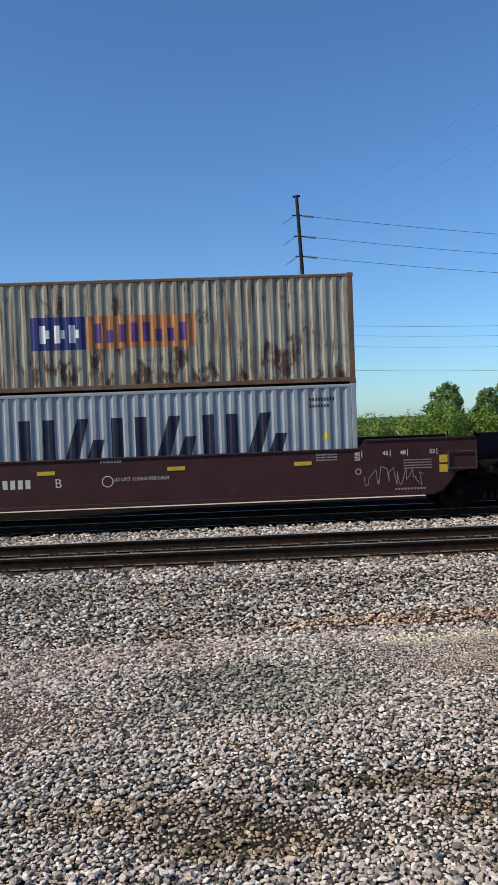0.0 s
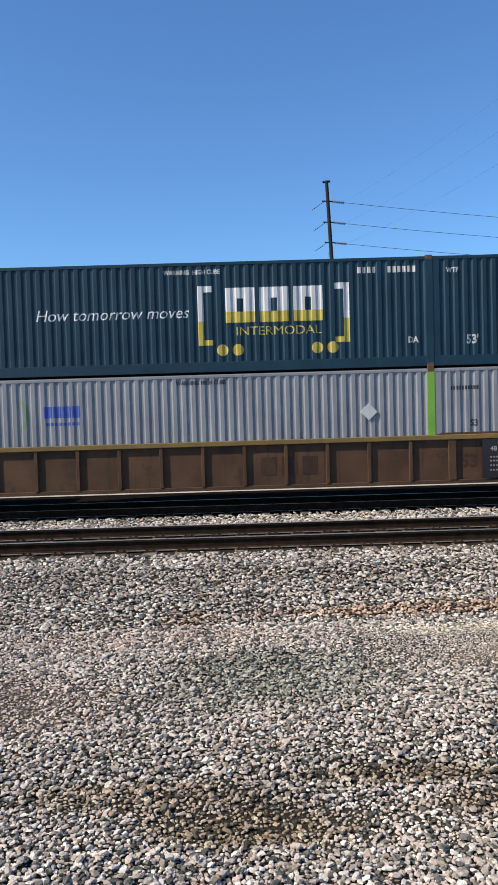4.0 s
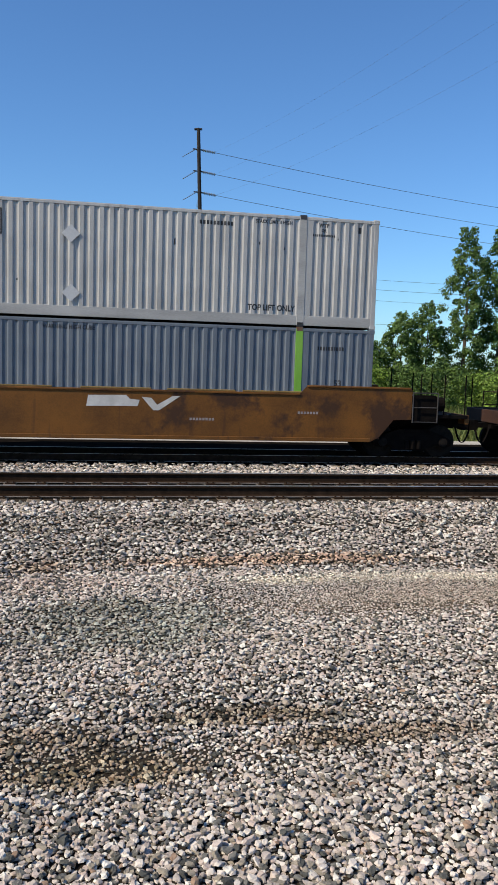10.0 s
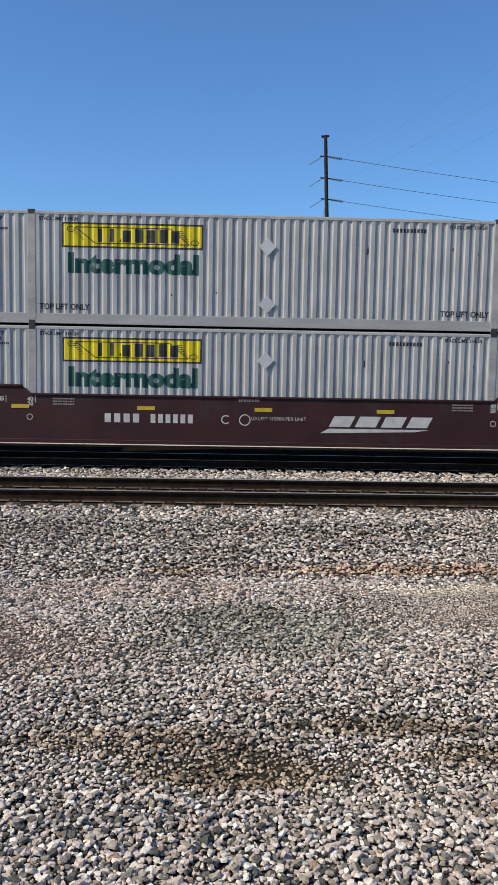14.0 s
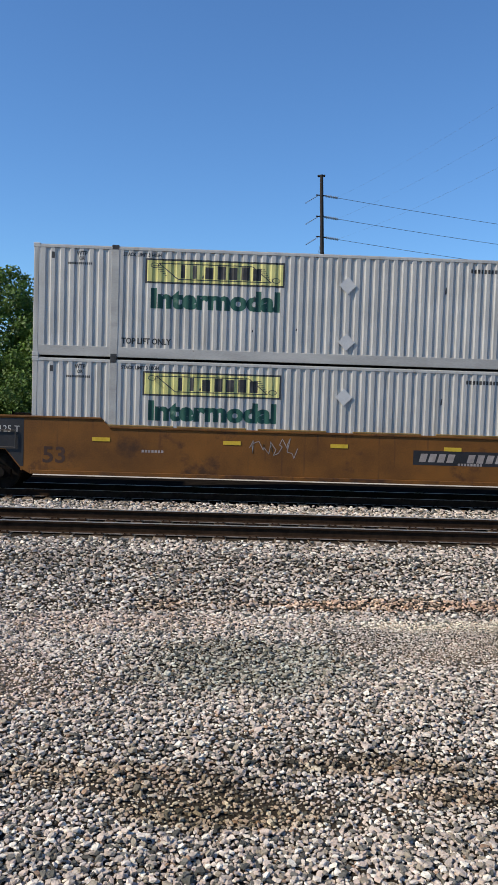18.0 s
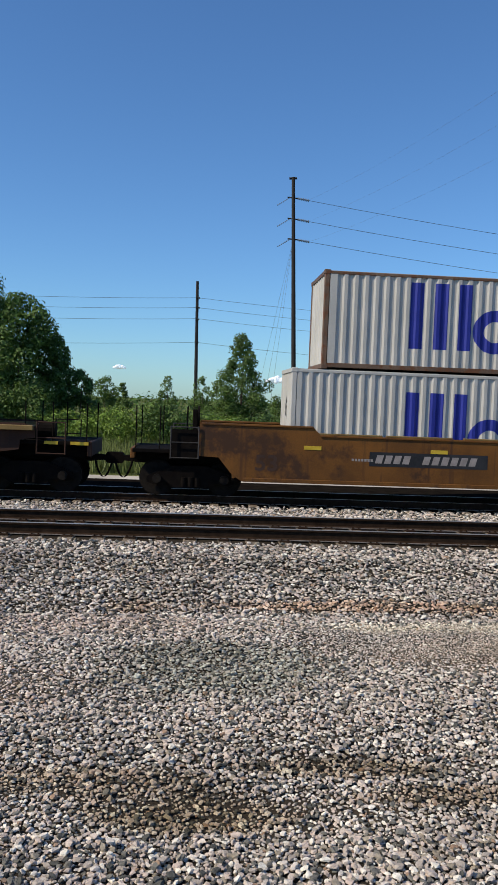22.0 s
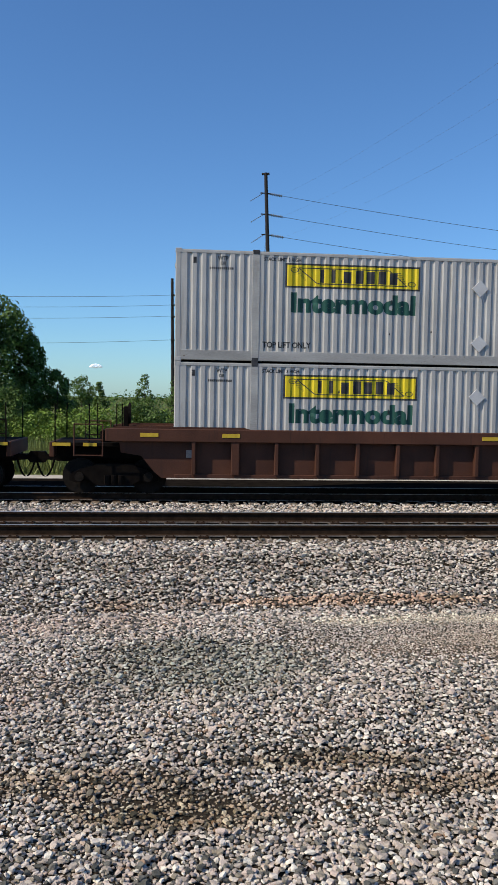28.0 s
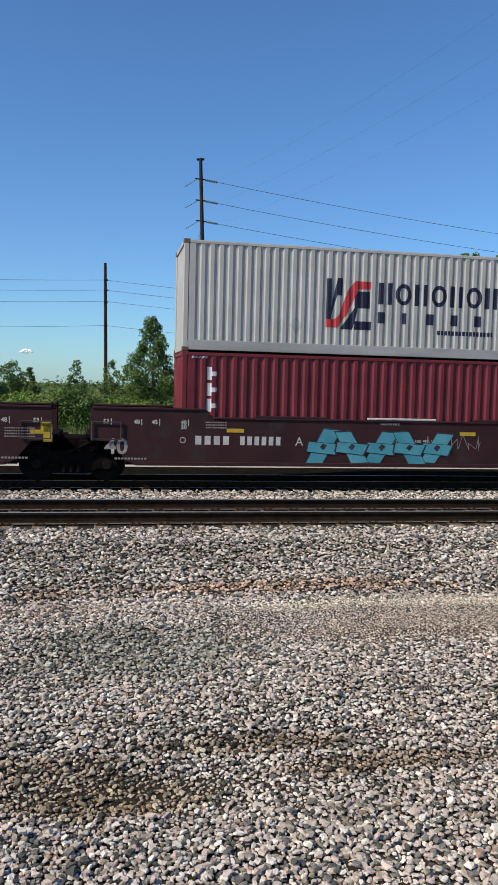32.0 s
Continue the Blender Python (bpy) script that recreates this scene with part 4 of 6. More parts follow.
def placard(t, x, z, face, s=0.225):
    def build():
        bm = B()
        f = [bm.verts.new((x + dx * s, face - 0.030, z + dz * s)) for dx, dz in ((0, -1), (1, 0), (0, 1), (-1, 0))]
        g = [bm.verts.new((x + dx * s, face + 0.012, z + dz * s)) for dx, dz in ((0, -1), (1, 0), (0, 1), (-1, 0))]
        bm.faces.new(f)
        bm.faces.new(g[::-1])
        for i in range(4):
            bm.faces.new((f[i], g[i], g[(i + 1) % 4], f[(i + 1) % 4]))
        bmesh.ops.recalc_face_normals(bm, faces=bm.faces)
        return bm
    return piece("placard_holder", (x, z, face, s), build, HOLDER, t, None, "diamond-shaped metal placard holder")


def scroll_panel(t, bk, face, style, z=1.97):
    """The banner: a bordered panel, two scrolled ribbons, plain bars for the withheld name."""
    x0, x1, z0, z1 = -5.22, -1.62, z, z + 0.63
    if style in ("yellow", "dull", "half"):
        fill = LOGO_YELLOW if style == "yellow" else FADED_YELLOW
        left = x0 + (1.9 if style == "half" else 0)
        on_side(t, "banner", (style, z), lambda: bar(B(), left, x1, z0, z1), fill, bk, face, 0.003)

    k0 = (style, z)
    e = 0.045
    ink = lambda name, key, make: on_side(t, name, (k0, key), make, INK, bk, face, 0.005)
    ink("banner_edge", 0, lambda: bar(B(), x0, x1, z1 - e, z1))
    ink("banner_edge", 1, lambda: bar(B(), x0, x1, z0, z0 + e))
    ink("banner_edge", 2, lambda: bar(B(), x0, x0 + e, z0 + e, z1 - e))
    ink("banner_edge", 3, lambda: bar(B(), x1 - e, x1, z0 + e, z1 - e))
    for i, (dx, high) in enumerate(((0.0, 0.34), (0.30, 0.34), (0.62, 0.30), (0.94, 0.34), (1.24, 0.32), (1.56, 0.34), (1.86, 0.30))):
        ink("name_bar", i, lambda: bar(B(), x0 + 0.92 + dx, x0 + 0.92 + dx + (0.10 if i < 2 else 0.21), z0 + 0.15, z0 + 0.15 + high))
    ink("banner_stripe", 0, lambda: bar(B(), x0 + 0.35, x1 - 0.85, z1 - 0.13, z1 - 0.105))
    ink("banner_stripe", 1, lambda: bar(B(), x0 + 0.85, x1 - 0.35, z0 + 0.105, z0 + 0.13))
    for n, (a, b) in enumerate(((x0 + 0.20, x0 + 0.55), (x1 - 0.72, x1 - 0.37))):
        for k in range(6):
            ink("scroll_line", (n, k), lambda: bar(B(), a + 0.06 * k, b - 0.03 * (5 - k), z1 - 0.18 - 0.05 * k, z1 - 0.165 - 0.05 * k))
    ink("scroll_fold", 0, lambda: poly(B(), [(x0 + 0.33, z1 - 0.12), (x0 + 0.37, z1 - 0.12), (x0 + 0.86, z0 + 0.12), (x0 + 0.82, z0 + 0.12)]))
    ink("scroll_fold", 1, lambda: poly(B(), [(x1 - 0.86, z1 - 0.12), (x1 - 0.82, z1 - 0.12), (x1 - 0.33, z0 + 0.12), (x1 - 0.37, z0 + 0.12)]))
    ink("scroll_curl", 0, lambda: ring(B(), x0 + 0.24, z1 - 0.17, 0.11, 0.07, 0.02))
    ink("scroll_curl", 1, lambda: ring(B(), x1 - 0.22, z0 + 0.17, 0.11, 0.07, 0.02))


COUNT = {}


def white_box(style="yellow", faded=False, worn=0.0):
    """A white domestic container; style says how its banner has weathered."""
    words_by = {"yellow": "with yellow banner and dark green Intermodal lettering", "dull": "with faded yellow banner and green lettering", "half": "with half-faded yellow banner and pale green lettering",
                "plain": "with black-outlined banner", "outline": "with black-outlined banner and pale green lettering"}
    t, bk, face = container("grey-white corrugated steel container " + words_by[style], 16.154, "dom", WHITE, WHITE, WHITE_RAIL, "containers on the train", rail=WHITE_RAIL, door=DOOR_WHITE)
    scroll_panel(t, bk, face, style)
    if style != "plain":
        on_side(t, "lettering", faded, lambda: words("Intermodal", -3.40, 1.36, 0.46, 1.14, bold=0.034), FADED_GREEN if faded else DARK_GREEN, bk, face, 0.004, "large green lettering")
    small_print(t, bk, face, INK, "white")
    placard(t, 0.04, 0.62, face)
    placard(t, 0.03, 2.08, face)
    piece("door_mark", style, lambda: box(B(), 8.077 - 0.029, 8.077 - 0.024, -0.75, -0.2, 2.2, 2.35), INK, t)
    if style in ("yellow", "dull"):
        piece("front_mark", style, lambda: box(B(), -8.077 + 0.036, -8.077 + 0.046, -0.75, 0.35, 2.42, 2.66), LOGO_YELLOW, t, None, "small yellow banner")
    for k in range(9):
        piece("scuff", k, lambda: lay(scuff_bm(k), bk, face, 0.0045), INK, t, None, "black scrape mark")
    return t


def scuff_bm(seed):
    r = random.Random(seed)
    x, z, w, h = r.uniform(-5.5, 7.5), r.uniform(0.6, 2.4), r.uniform(0.02, 0.05), r.uniform(0.05, 0.22)
    return poly(B(), [(x, z), (x + w, z + h * 0.2), (x + w * 0.8, z + h), (x + w * 0.1, z + h * 0.7)])


def grey_box(light=False, emblem=True, holder=True):
    body = GREY_LIGHT if light else GREY
    t, bk, face = container("slate-grey corrugated container with lime green lift posts", 16.154, "dom", body, body, GREEN, "containers on the train", casting=GREY)
    if emblem:
        for k in range(4):
            on_side(t, "emblem_block", k, lambda: bar(B(), -4.10 + 0.2415 * k, -3.89 + 0.2415 * k, 1.86, 2.16), MID_BLUE, bk, face, 0.003, "blue emblem block")
        on_side(t, "emblem_line", 0, lambda: bars(B(), -4.05, 1.66, 0.08, 8, 0.08, 0.4), MID_BLUE, bk, face)
        on_side(t, "emblem_swoosh", 0, lambda: ring(B(), -4.75, 1.95, 0.26, 0.40, 0.09, -80, 80, 10), FADED_LIME, bk, face, 0.003, "faded lime green curve")
        if holder:
            placard(t, 4.35, 1.79, face)
    stencil_set(t, bk, face, INK, ("grey", light), (("53", -7.1, 1.35, 0.16), ("WARNING HIGH CUBE", 0.0, 2.62, 0.10), ("WTP", -5.7, 2.58, 0.10), ("DA", -5.7, 0.55, 0.13), ("DA", 5.7, 0.55, 0.13), ("53", 7.1, 1.35, 0.16)),
             ((-7.5, 2.30, 0.13, 10, 0.06), (6.5, 2.30, 0.10, 10, 0.05)))
    return t


def teal_box():
    t, bk, face = container("dark teal corrugated container with silver and gold emblem", 16.154, "dom", NAVY, NAVY, NAVY, "containers on the train")

    for i, x in enumerate((0.70, 1.58, 2.46)):
        on_side(t, "silver_block", i, lambda: bar(bar(bar(B(), x, x + 0.76, 1.92, 2.20), x, x + 0.30, 1.58, 1.92), x + 0.46, x + 0.76, 1.58, 1.92), SILVER, bk, face, 0.003, "silver emblem block")
        on_side(t, "gold_block", i, lambda: bar(B(), x, x + 0.76, 1.30, 1.58), GOLD, bk, face, 0.003, "gold emblem block")
    for i, (xa, xb, xc, xd) in enumerate(((-0.02, 0.36, -0.02, 0.13), (3.53, 3.91, 3.76, 3.91))):
        on_side(t, "bracket_top", i, lambda: bar(bar(B(), xa, xb, 2.10, 2.26), xc, xd, 1.35, 2.10), SILVER, bk, face, 0.003, "silver half of a square bracket")
        on_side(t, "bracket_foot", i, lambda: bar(bar(B(), xc, xd, 0.87, 1.35), xa, xb, 0.73, 0.87), GOLD, bk, face, 0.003, "gold half of a square bracket")
    for i, x in enumerate((0.60, 1.00, 3.06, 3.46)):
        on_side(t, "gold_dot", i, lambda: disc(B(), x, 0.60, 0.15), GOLD, bk, face, 0.003, "gold dot")
    on_side(t, "gold_lettering", "i", lambda: words("INTERMODAL", 2.06, 0.97, 0.22, 1.12), GOLD, bk, face, 0.004)
    on_side(t, "slogan", "h", lambda: words("How tomorrow moves", -2.25, 1.46, 0.29, 1.0, 0.25), SILVER, bk, face, 0.004, "slanted pale slogan lettering")

    stencil_set(t, bk, face, LETTER, "teal", (("WARNING  HIGH CUBE", -0.15, 2.57, 0.11), ("WTP", 6.6, 2.45, 0.12), ("WTP", -6.6, 2.45, 0.12), ("53'", 7.1, 0.60, 0.22), ("DA", 5.55, 0.66, 0.15), ("DA", -5.55, 0.66, 0.15)),
             ((4.14, 2.48, 0.16, 4, 0.085), (4.92, 2.48, 0.16, 6, 0.085)))
    return t


def rusty_box():
    t, bk, face = container("rust-streaked cream corrugated forty-foot container", 12.192, "iso", RUSTY_WHITE, RUST_PAINT, RUST_PAINT, "containers on the train")
    on_side(t, "blue_panel", "p", lambda: bar(B(), -2.33, -0.92, 1.10, 1.95), ROYAL_DULL, bk, face, 0.003, "dark blue logo panel")
    on_side(t, "orange_panel", "o", lambda: bar(B(), -0.90, 1.94, 1.10, 1.95), ORANGE, bk, face, 0.003, "faded orange logo panel")

    def pale():
        bm = B()
        for x in (-2.10, -1.72, -1.34):
            bar(bm, x, x + 0.16, 1.28, 1.74)
            bar(bm, x + 0.16, x + 0.26, 1.40, 1.62)
        return bm
    on_side(t, "pale_emblem", "e", pale, SILVER, bk, face, 0.005)

    def dark():
        bm = B()
        for i, h in enumerate((0.50, 0.32, 0.46, 0.50, 0.50, 0.32, 0.34, 0.48)):
            x = -0.72 + i * 0.315
            bar(bm, x + 0.03, x + 0.21, 1.26, 1.26 + h)
        return bm
    on_side(t, "purple_emblem", "n", dark, PURPLE, bk, face, 0.005)
    on_side(t, "number_bars", "b", lambda: bars(bars(B(), 4.2, 2.35, 0.10, 10, 0.06, 0.5), 4.2, 2.15, 0.08, 7, 0.06, 0.5), LETTER_DIM, bk, face)
    return t


def pale_blue_box():
    t, bk, face = container("pale blue-grey corrugated container with star panel", 12.192, "iso", PALE_BLUE, PALE_BLUE, PALE_BLUE, "containers on the train")
    on_side(t, "star_panel", "p", lambda: bar(B(), -4.95, -3.38, 0.90, 2.50), SKY_BLUE, bk, face, 0.003, "bright blue square panel")

    def star():
        bm = B()
        pts = [(-4.165 + (0.70 if i % 2 == 0 else 0.30) * math.sin(math.pi * i / 7), 1.70 + (0.70 if i % 2 == 0 else 0.30) * math.cos(math.pi * i / 7)) for i in range(14)]
        return poly(bm, pts)
    on_side(t, "star", "s", star, CLEAN_WHITE, bk, face, 0.005, "white seven-pointed star")

    def blocks():
        bm = B()
        for i in range(6):
            x = -2.74 + i * 1.19
            if i % 2 == 0:
                bar(bm, x, x + 0.30, 1.05, 2.20)
                bar(bm, x + 0.62, x + 0.92, 1.05, 2.20)
            else:
                poly(bm, [(x - 0.05, 1.05), (x + 0.30, 1.05), (x + 0.62, 2.20), (x + 0.32, 2.20)])
                poly(bm, [(x + 0.50, 1.05), (x + 0.85, 1.05), (x + 1.02, 1.65), (x + 0.72, 1.65)])
        return bm
    on_side(t, "emblem", "m", blocks, NIGHT, bk, face, 0.003, "large night-blue block emblem")

    def warn():
        bm = poly(B(), [(5.15, 1.45), (5.37, 1.45), (5.26, 1.66)])
        return bm
    on_side(t, "warning_triangle", "w", warn, YELLOW, bk, face)
    on_side(t, "number_bars", "b", lambda: bars(bars(B(), 4.85, 2.45, 0.09, 9, 0.05, 0.5), 4.85, 2.28, 0.08, 7, 0.05, 0.5), INK, bk, face)
    return t


def blue_script_box(length):
    t, bk, face = container("white corrugated container with royal blue emblem, %s feet long" % ("forty" if length < 13 else "forty-five"), length, "iso", CLEAN_WHITE, RUST_PAINT if length < 13 else CLEAN_WHITE, CLEAN_WHITE, "containers on the train", TALL=2.591 if length < 13 else TALL)

    def big():
        bm = B()
        for x in (-3.78, -3.12, -2.47):
            bar(bm, x, x + 0.36, 0.62, 2.36)
        ring(bm, -1.46, 1.14, 0.60, 0.58, 0.30, n=28)
        bar(bm, -0.66, -0.30, 0.60, 2.30)
        ring(bm, 0.50, 1.15, 0.56, 0.56, 0.28, n=28)
        ring(bm, 1.75, 1.15, 0.58, 0.58, 0.30, n=28)
        bar(bm, 2.48, 2.82, 0.60, 1.74)
        bar(bm, 3.18, 3.52, 0.60, 1.74)
        return bm
    on_side(t, "emblem", length, big, ROYAL, bk, face, 0.003, "huge royal blue emblem")
    on_side(t, "number_bars", length, lambda: bars(bars(bars(B(), 4.75, 2.42, 0.12, 6, 0.07, 0.5), 4.75, 2.24, 0.12, 7, 0.07, 0.5), 4.75, 2.06, 0.10, 4, 0.07, 0.5), INK, bk, face)
    if length > 13:
        on_side(t, "length_mark", "45", lambda: words("45", 6.40, 1.72, 0.50, 0.85, bold=0.02), INK, bk, face, 0.004, "large black number")
        on_side(t, "tape", "t", lambda: bars(B(), 6.25, 2.62, 0.10, 5, 0.06, 0.5, 0.05), INK, bk, face)
        piece("front_number", "6", lambda: rotate_in(words("6", 0, 1.60, 0.55), -6.858 + 0.02), INK, t)
    on_side(t, "repair_patch", length, lambda: bar(B(), 4.98, 5.22, 0.85, 1.10), FADED_YELLOW, bk, face)
    return t


def rotate_in(bm, x):
    bmesh.ops.transform(bm, matrix=pose(x, 0, 0, 0, 0, -90), verts=bm.verts)
    return bm


def emblem_box():
    t, bk, face = container("white corrugated forty-foot container with red and navy emblem", 12.192, "dom", CLEAN_WHITE, CLEAN_WHITE, CLEAN_WHITE, "containers on the train", casting=RUST_PAINT, rail=WHITE_RAIL)

    def navy():
        bm = B()
        bar(bm, -2.24, -2.10, 0.95, 2.06)
        bar(bm, -1.95, -1.80, 1.62, 2.08)
        poly(bm, [(-2.10, 1.30), (-1.95, 2.06), (-1.95, 1.62), (-2.10, 1.06)])
        bar(bm, -1.45, -1.02, 1.30, 1.75)
        bar(bm, -1.45, -0.98, 0.72, 0.95)
        poly(bm, [(-1.85, 0.72), (-1.50, 0.72), (-1.36, 1.30), (-1.45, 1.30)])
        for i in range(7):
            x = -0.80 + i * 0.515
            if i % 2:
                ring(bm, x + 0.22, 1.72, 0.23, 0.29, 0.11, n=20)
            else:
                bar(bm, x + 0.02, x + 0.16, 1.43, 2.01)
                bar(bm, x + 0.28, x + 0.40, 1.43, 2.01)
        for i in range(5):
            x = -0.78 + i * 0.70
            bar(bm, x, x + (0.10 if i == 1 else 0.20), 0.92, 1.22)
        bars(bm, 0.95, 0.66, 0.12, 16, 0.075, 0.4)
        return bm
    on_side(t, "navy_emblem", "h", navy, NIGHT, bk, face, 0.003, "navy emblem blocks")

    def red():
        bm = B()
        poly(bm, [(-2.24, 0.76), (-1.92, 0.76), (-1.62, 1.20), (-1.36, 1.80), (-1.00, 1.82), (-1.00, 2.02), (-1.45, 2.02), (-1.66, 1.75), (-1.88, 1.10), (-2.0, 0.98), (-2.24, 0.98)])
        return bm
    on_side(t, "red_emblem", "r", red, RED, bk, face, 0.0045, "red ribbon emblem")

    def ghosts():
        bm = B()
        for x in (-3.52, -3.06):
            poly(bm, [(x, 0.55), (x + 0.18, 0.78), (x, 1.01), (x - 0.18, 0.78)])
        return bm
    on_side(t, "placard_ghosts", "g", ghosts, WHITE_RAIL, bk, face, 0.003, "grey ghosts of old placards")
    return t


def maroon_box():
    t, bk, face = container("dark red corrugated forty-foot container", 12.192, "iso", MAROON, MAROON, MAROON, "containers on the train")

    def pale():
        bm = B()
        for z in (1.32, 1.74, 2.16):
            bar(bm, -5.42, -5.30, z, z + 0.34)
            bar(bm, -5.30, -5.16, z + 0.10, z + 0.22)
        for k in range(5):
            bar(bm, -5.85 + k * 0.09, -5.80 + k * 0.09, 2.72, 2.78, 0.04)
            bar(bm, 5.4 + k * 0.09, 5.45 + k * 0.09, 2.72, 2.78, 0.04)
        bars(bm, 5.2, 2.2, 0.10, 6, 0.06, 0.5)
        bars(bm, 5.2, 2.0, 0.10, 5, 0.06, 0.5)
        return bm
    on_side(t, "white_emblem", "t", pale, SILVER, bk, face, 0.003, "white upright emblem")
    on_side(t, "warning_triangle", "w", lambda: poly(B(), [(5.3, 1.18), (5.52, 1.18), (5.41, 1.40)]), YELLOW, bk, face)
    return t


ROYAL_DULL = paint("dull_navy_panel", (0.02, 0.025, 0.11), (0.035, 0.04, 0.16), streak=(0.08, 0.06, 0.06), streak_at=0.60)

# ---- well cars ----
CAR_MAROON = paint("grimy_maroon_car_paint", (0.026, 0.0075, 0.0085), (0.046, 0.0135, 0.0145), streak=(0.027, 0.013, 0.012), spots=(0.036, 0.020, 0.018), spot_scale=0.8, spot_at=0.56, rough=0.7)
CAR_OCHRE = paint("dirty_ochre_car_paint", (0.055, 0.029, 0.015), (0.108, 0.055, 0.028), streak=(0.042, 0.024, 0.016), spots=(0.053, 0.029, 0.018), spot_scale=0.9, spot_at=0.55, rough=0.75)
CAR_ORANGE = paint("worn_orange_car_paint", (0.086, 0.034, 0.006), (0.180, 0.070, 0.010), streak=(0.062, 0.025, 0.009), spots=(0.048, 0.020, 0.008), spot_scale=0.55, spot_at=0.54, rough=0.7)
CAR_BROWN = paint("dark_brown_car_paint", (0.027, 0.0115, 0.007), (0.056, 0.024, 0.0135), streak=(0.019, 0.011, 0.009), spots=(0.060, 0.030, 0.018), spot_scale=3.0, spot_at=0.66, rough=0.8)
CAR_RED = paint("red_brown_car_paint", (0.044, 0.0155, 0.009), (0.085, 0.031, 0.0165), streak=(0.030, 0.014, 0.010), spots=(0.085, 0.040, 0.022), spot_scale=3.0, spot_at=0.68, rough=0.75)
CHORD_YELLOW = paint("worn_yellow_chord", (0.13, 0.085, 0.03), (0.24, 0.155, 0.05), streak=(0.16, 0.09, 0.04))
BLACK_PANEL = paint("black_plate", (0.012, 0.012, 0.014), (0.03, 0.03, 0.033))
TEAL = paint("teal_spray_paint", (0.05, 0.24, 0.30), (0.10, 0.34, 0.40))
PALE_SPRAY = paint("white_spray_paint", (0.40, 0.40, 0.42), (0.58, 0.58, 0.60))
VIOLET = paint("violet_spray_paint", (0.05, 0.03, 0.10), (0.10, 0.06, 0.18))
WHEEL_R = 0.457
GRIP = paint("worn_grab_iron", (0.02, 0.018, 0.017), (0.07, 0.062, 0.058))
WHEELS = []


def wheel_mesh():
    bm = B()
    for s in (-1, 1):
        y = s * 0.7535
        rod(bm, (0, y - 0.065, 0), (0, y + 0.065, 0), WHEEL_R, 28)
        rod(bm, (0, y - s * 0.085, 0), (0, y - s * 0.055, 0), WHEEL_R + 0.025, 28)
        rod(bm, (0, y + s * 0.06, 0), (0, y + s * 0.09, 0), 0.17, 14, 0.12)
        for k in range(4):
            a = k * math.pi / 2
            box_at = (0.29 * math.cos(a), y + s * 0.07, 0.29 * math.sin(a))
            rod(bm, (box_at[0], y + s * 0.06, box_at[2]), (box_at[0], y + s * 0.075, box_at[2]), 0.06, 8)
    rod(bm, (0, -0.95, 0), (0, 0.95, 0), 0.08, 12)
    return bm


def frame_mesh(s):
    """A cast side frame of a truck: arch, spring opening and journal jaws."""
    y = s * 0.98
    bm = B()
    prism(bm, [(-1.15, 0.52), (-1.15, 0.36), (-0.98, 0.30), (-0.66, 0.36), (-0.42, 0.22), (0.42, 0.22), (0.66, 0.36), (0.98, 0.30), (1.15, 0.36), (1.15, 0.52),
               (0.85, 0.66), (0.45, 0.80), (-0.45, 0.80), (-0.85, 0.66)], y - 0.07, y + 0.07)
    return bm


def truck(parent, x):
    t = new("truck")
    t.parent = parent
    t.matrix_basis = pose(x, 0, 0)
    t["label"] = "greasy black cast steel truck"
    for s in (-1, 1):
        piece("side_frame", s, lambda: frame_mesh(s), BLACK, t)
        for dx in (-0.18, 0.0, 0.18):
            piece("spring", (s, dx), lambda: rod(B(), (dx, s * 1.06, 0.26), (dx, s * 1.06, 0.50), 0.075, 10), BLACK, t)
        for dx in (-0.89, 0.89):
            piece("bearing_cap", (s, dx), lambda: rod(B(), (dx, s * 1.03, WHEEL_R), (dx, s * 1.14, WHEEL_R), 0.12, 14), WHEEL, t)
    piece("bolster", 0, lambda: box(B(), -0.22, 0.22, -1.0, 1.0, 0.46, 0.78, 0.02), BLACK, t)
    piece("brake_beam", 0, lambda: rod(B(), (-0.35, -0.9, 0.4), (-0.35, 0.9, 0.4), 0.05), BLACK, t)
    for dx in (-0.89, 0.89):
        w = piece("wheelset", 0, wheel_mesh, WHEEL, parent, pose(x + dx, 0, WHEEL_R), "dark steel wheels on one axle")
        WHEELS.append((w, x + dx))
    return t


def side_outline(a, style, ends):
    """The car's side seen square on: deep well, raised ends, sloped clearance over the trucks."""
    top, high = 1.74, 1.96 if style == "plain" else 1.80

    def end(kind):
        if style == "plain":
            e = a + 0.87
            return [(a - 0.27, 0.47), (a - 0.02, 0.62), (a + 0.36, 1.08), (e, 1.10), (e, high - 0.05), (e - 0.05, high), (a - 2.10, high), (a - 2.30, top)]
        if kind == "coupler":
            return [(a + 0.03, 0.47), (a + 0.22, 0.62), (a + 0.56, 1.04), (a + 1.08, 1.12), (a + 1.12, 1.38), (a + 1.48, 1.42), (a + 1.48, 1.72), (a + 1.15, high), (a - 2.10, high), (a - 2.30, top)]
        return [(a - 0.27, 0.47), (a - 0.02, 0.62), (a + 0.36, 1.08), (a + 0.80, 1.14), (a + 0.80, 1.55), (a + 0.40, high), (a - 2.10, high), (a - 2.30, top)]
    return end(ends[1]) + [(-x, z) for x, z in reversed(end(ends[0]))]


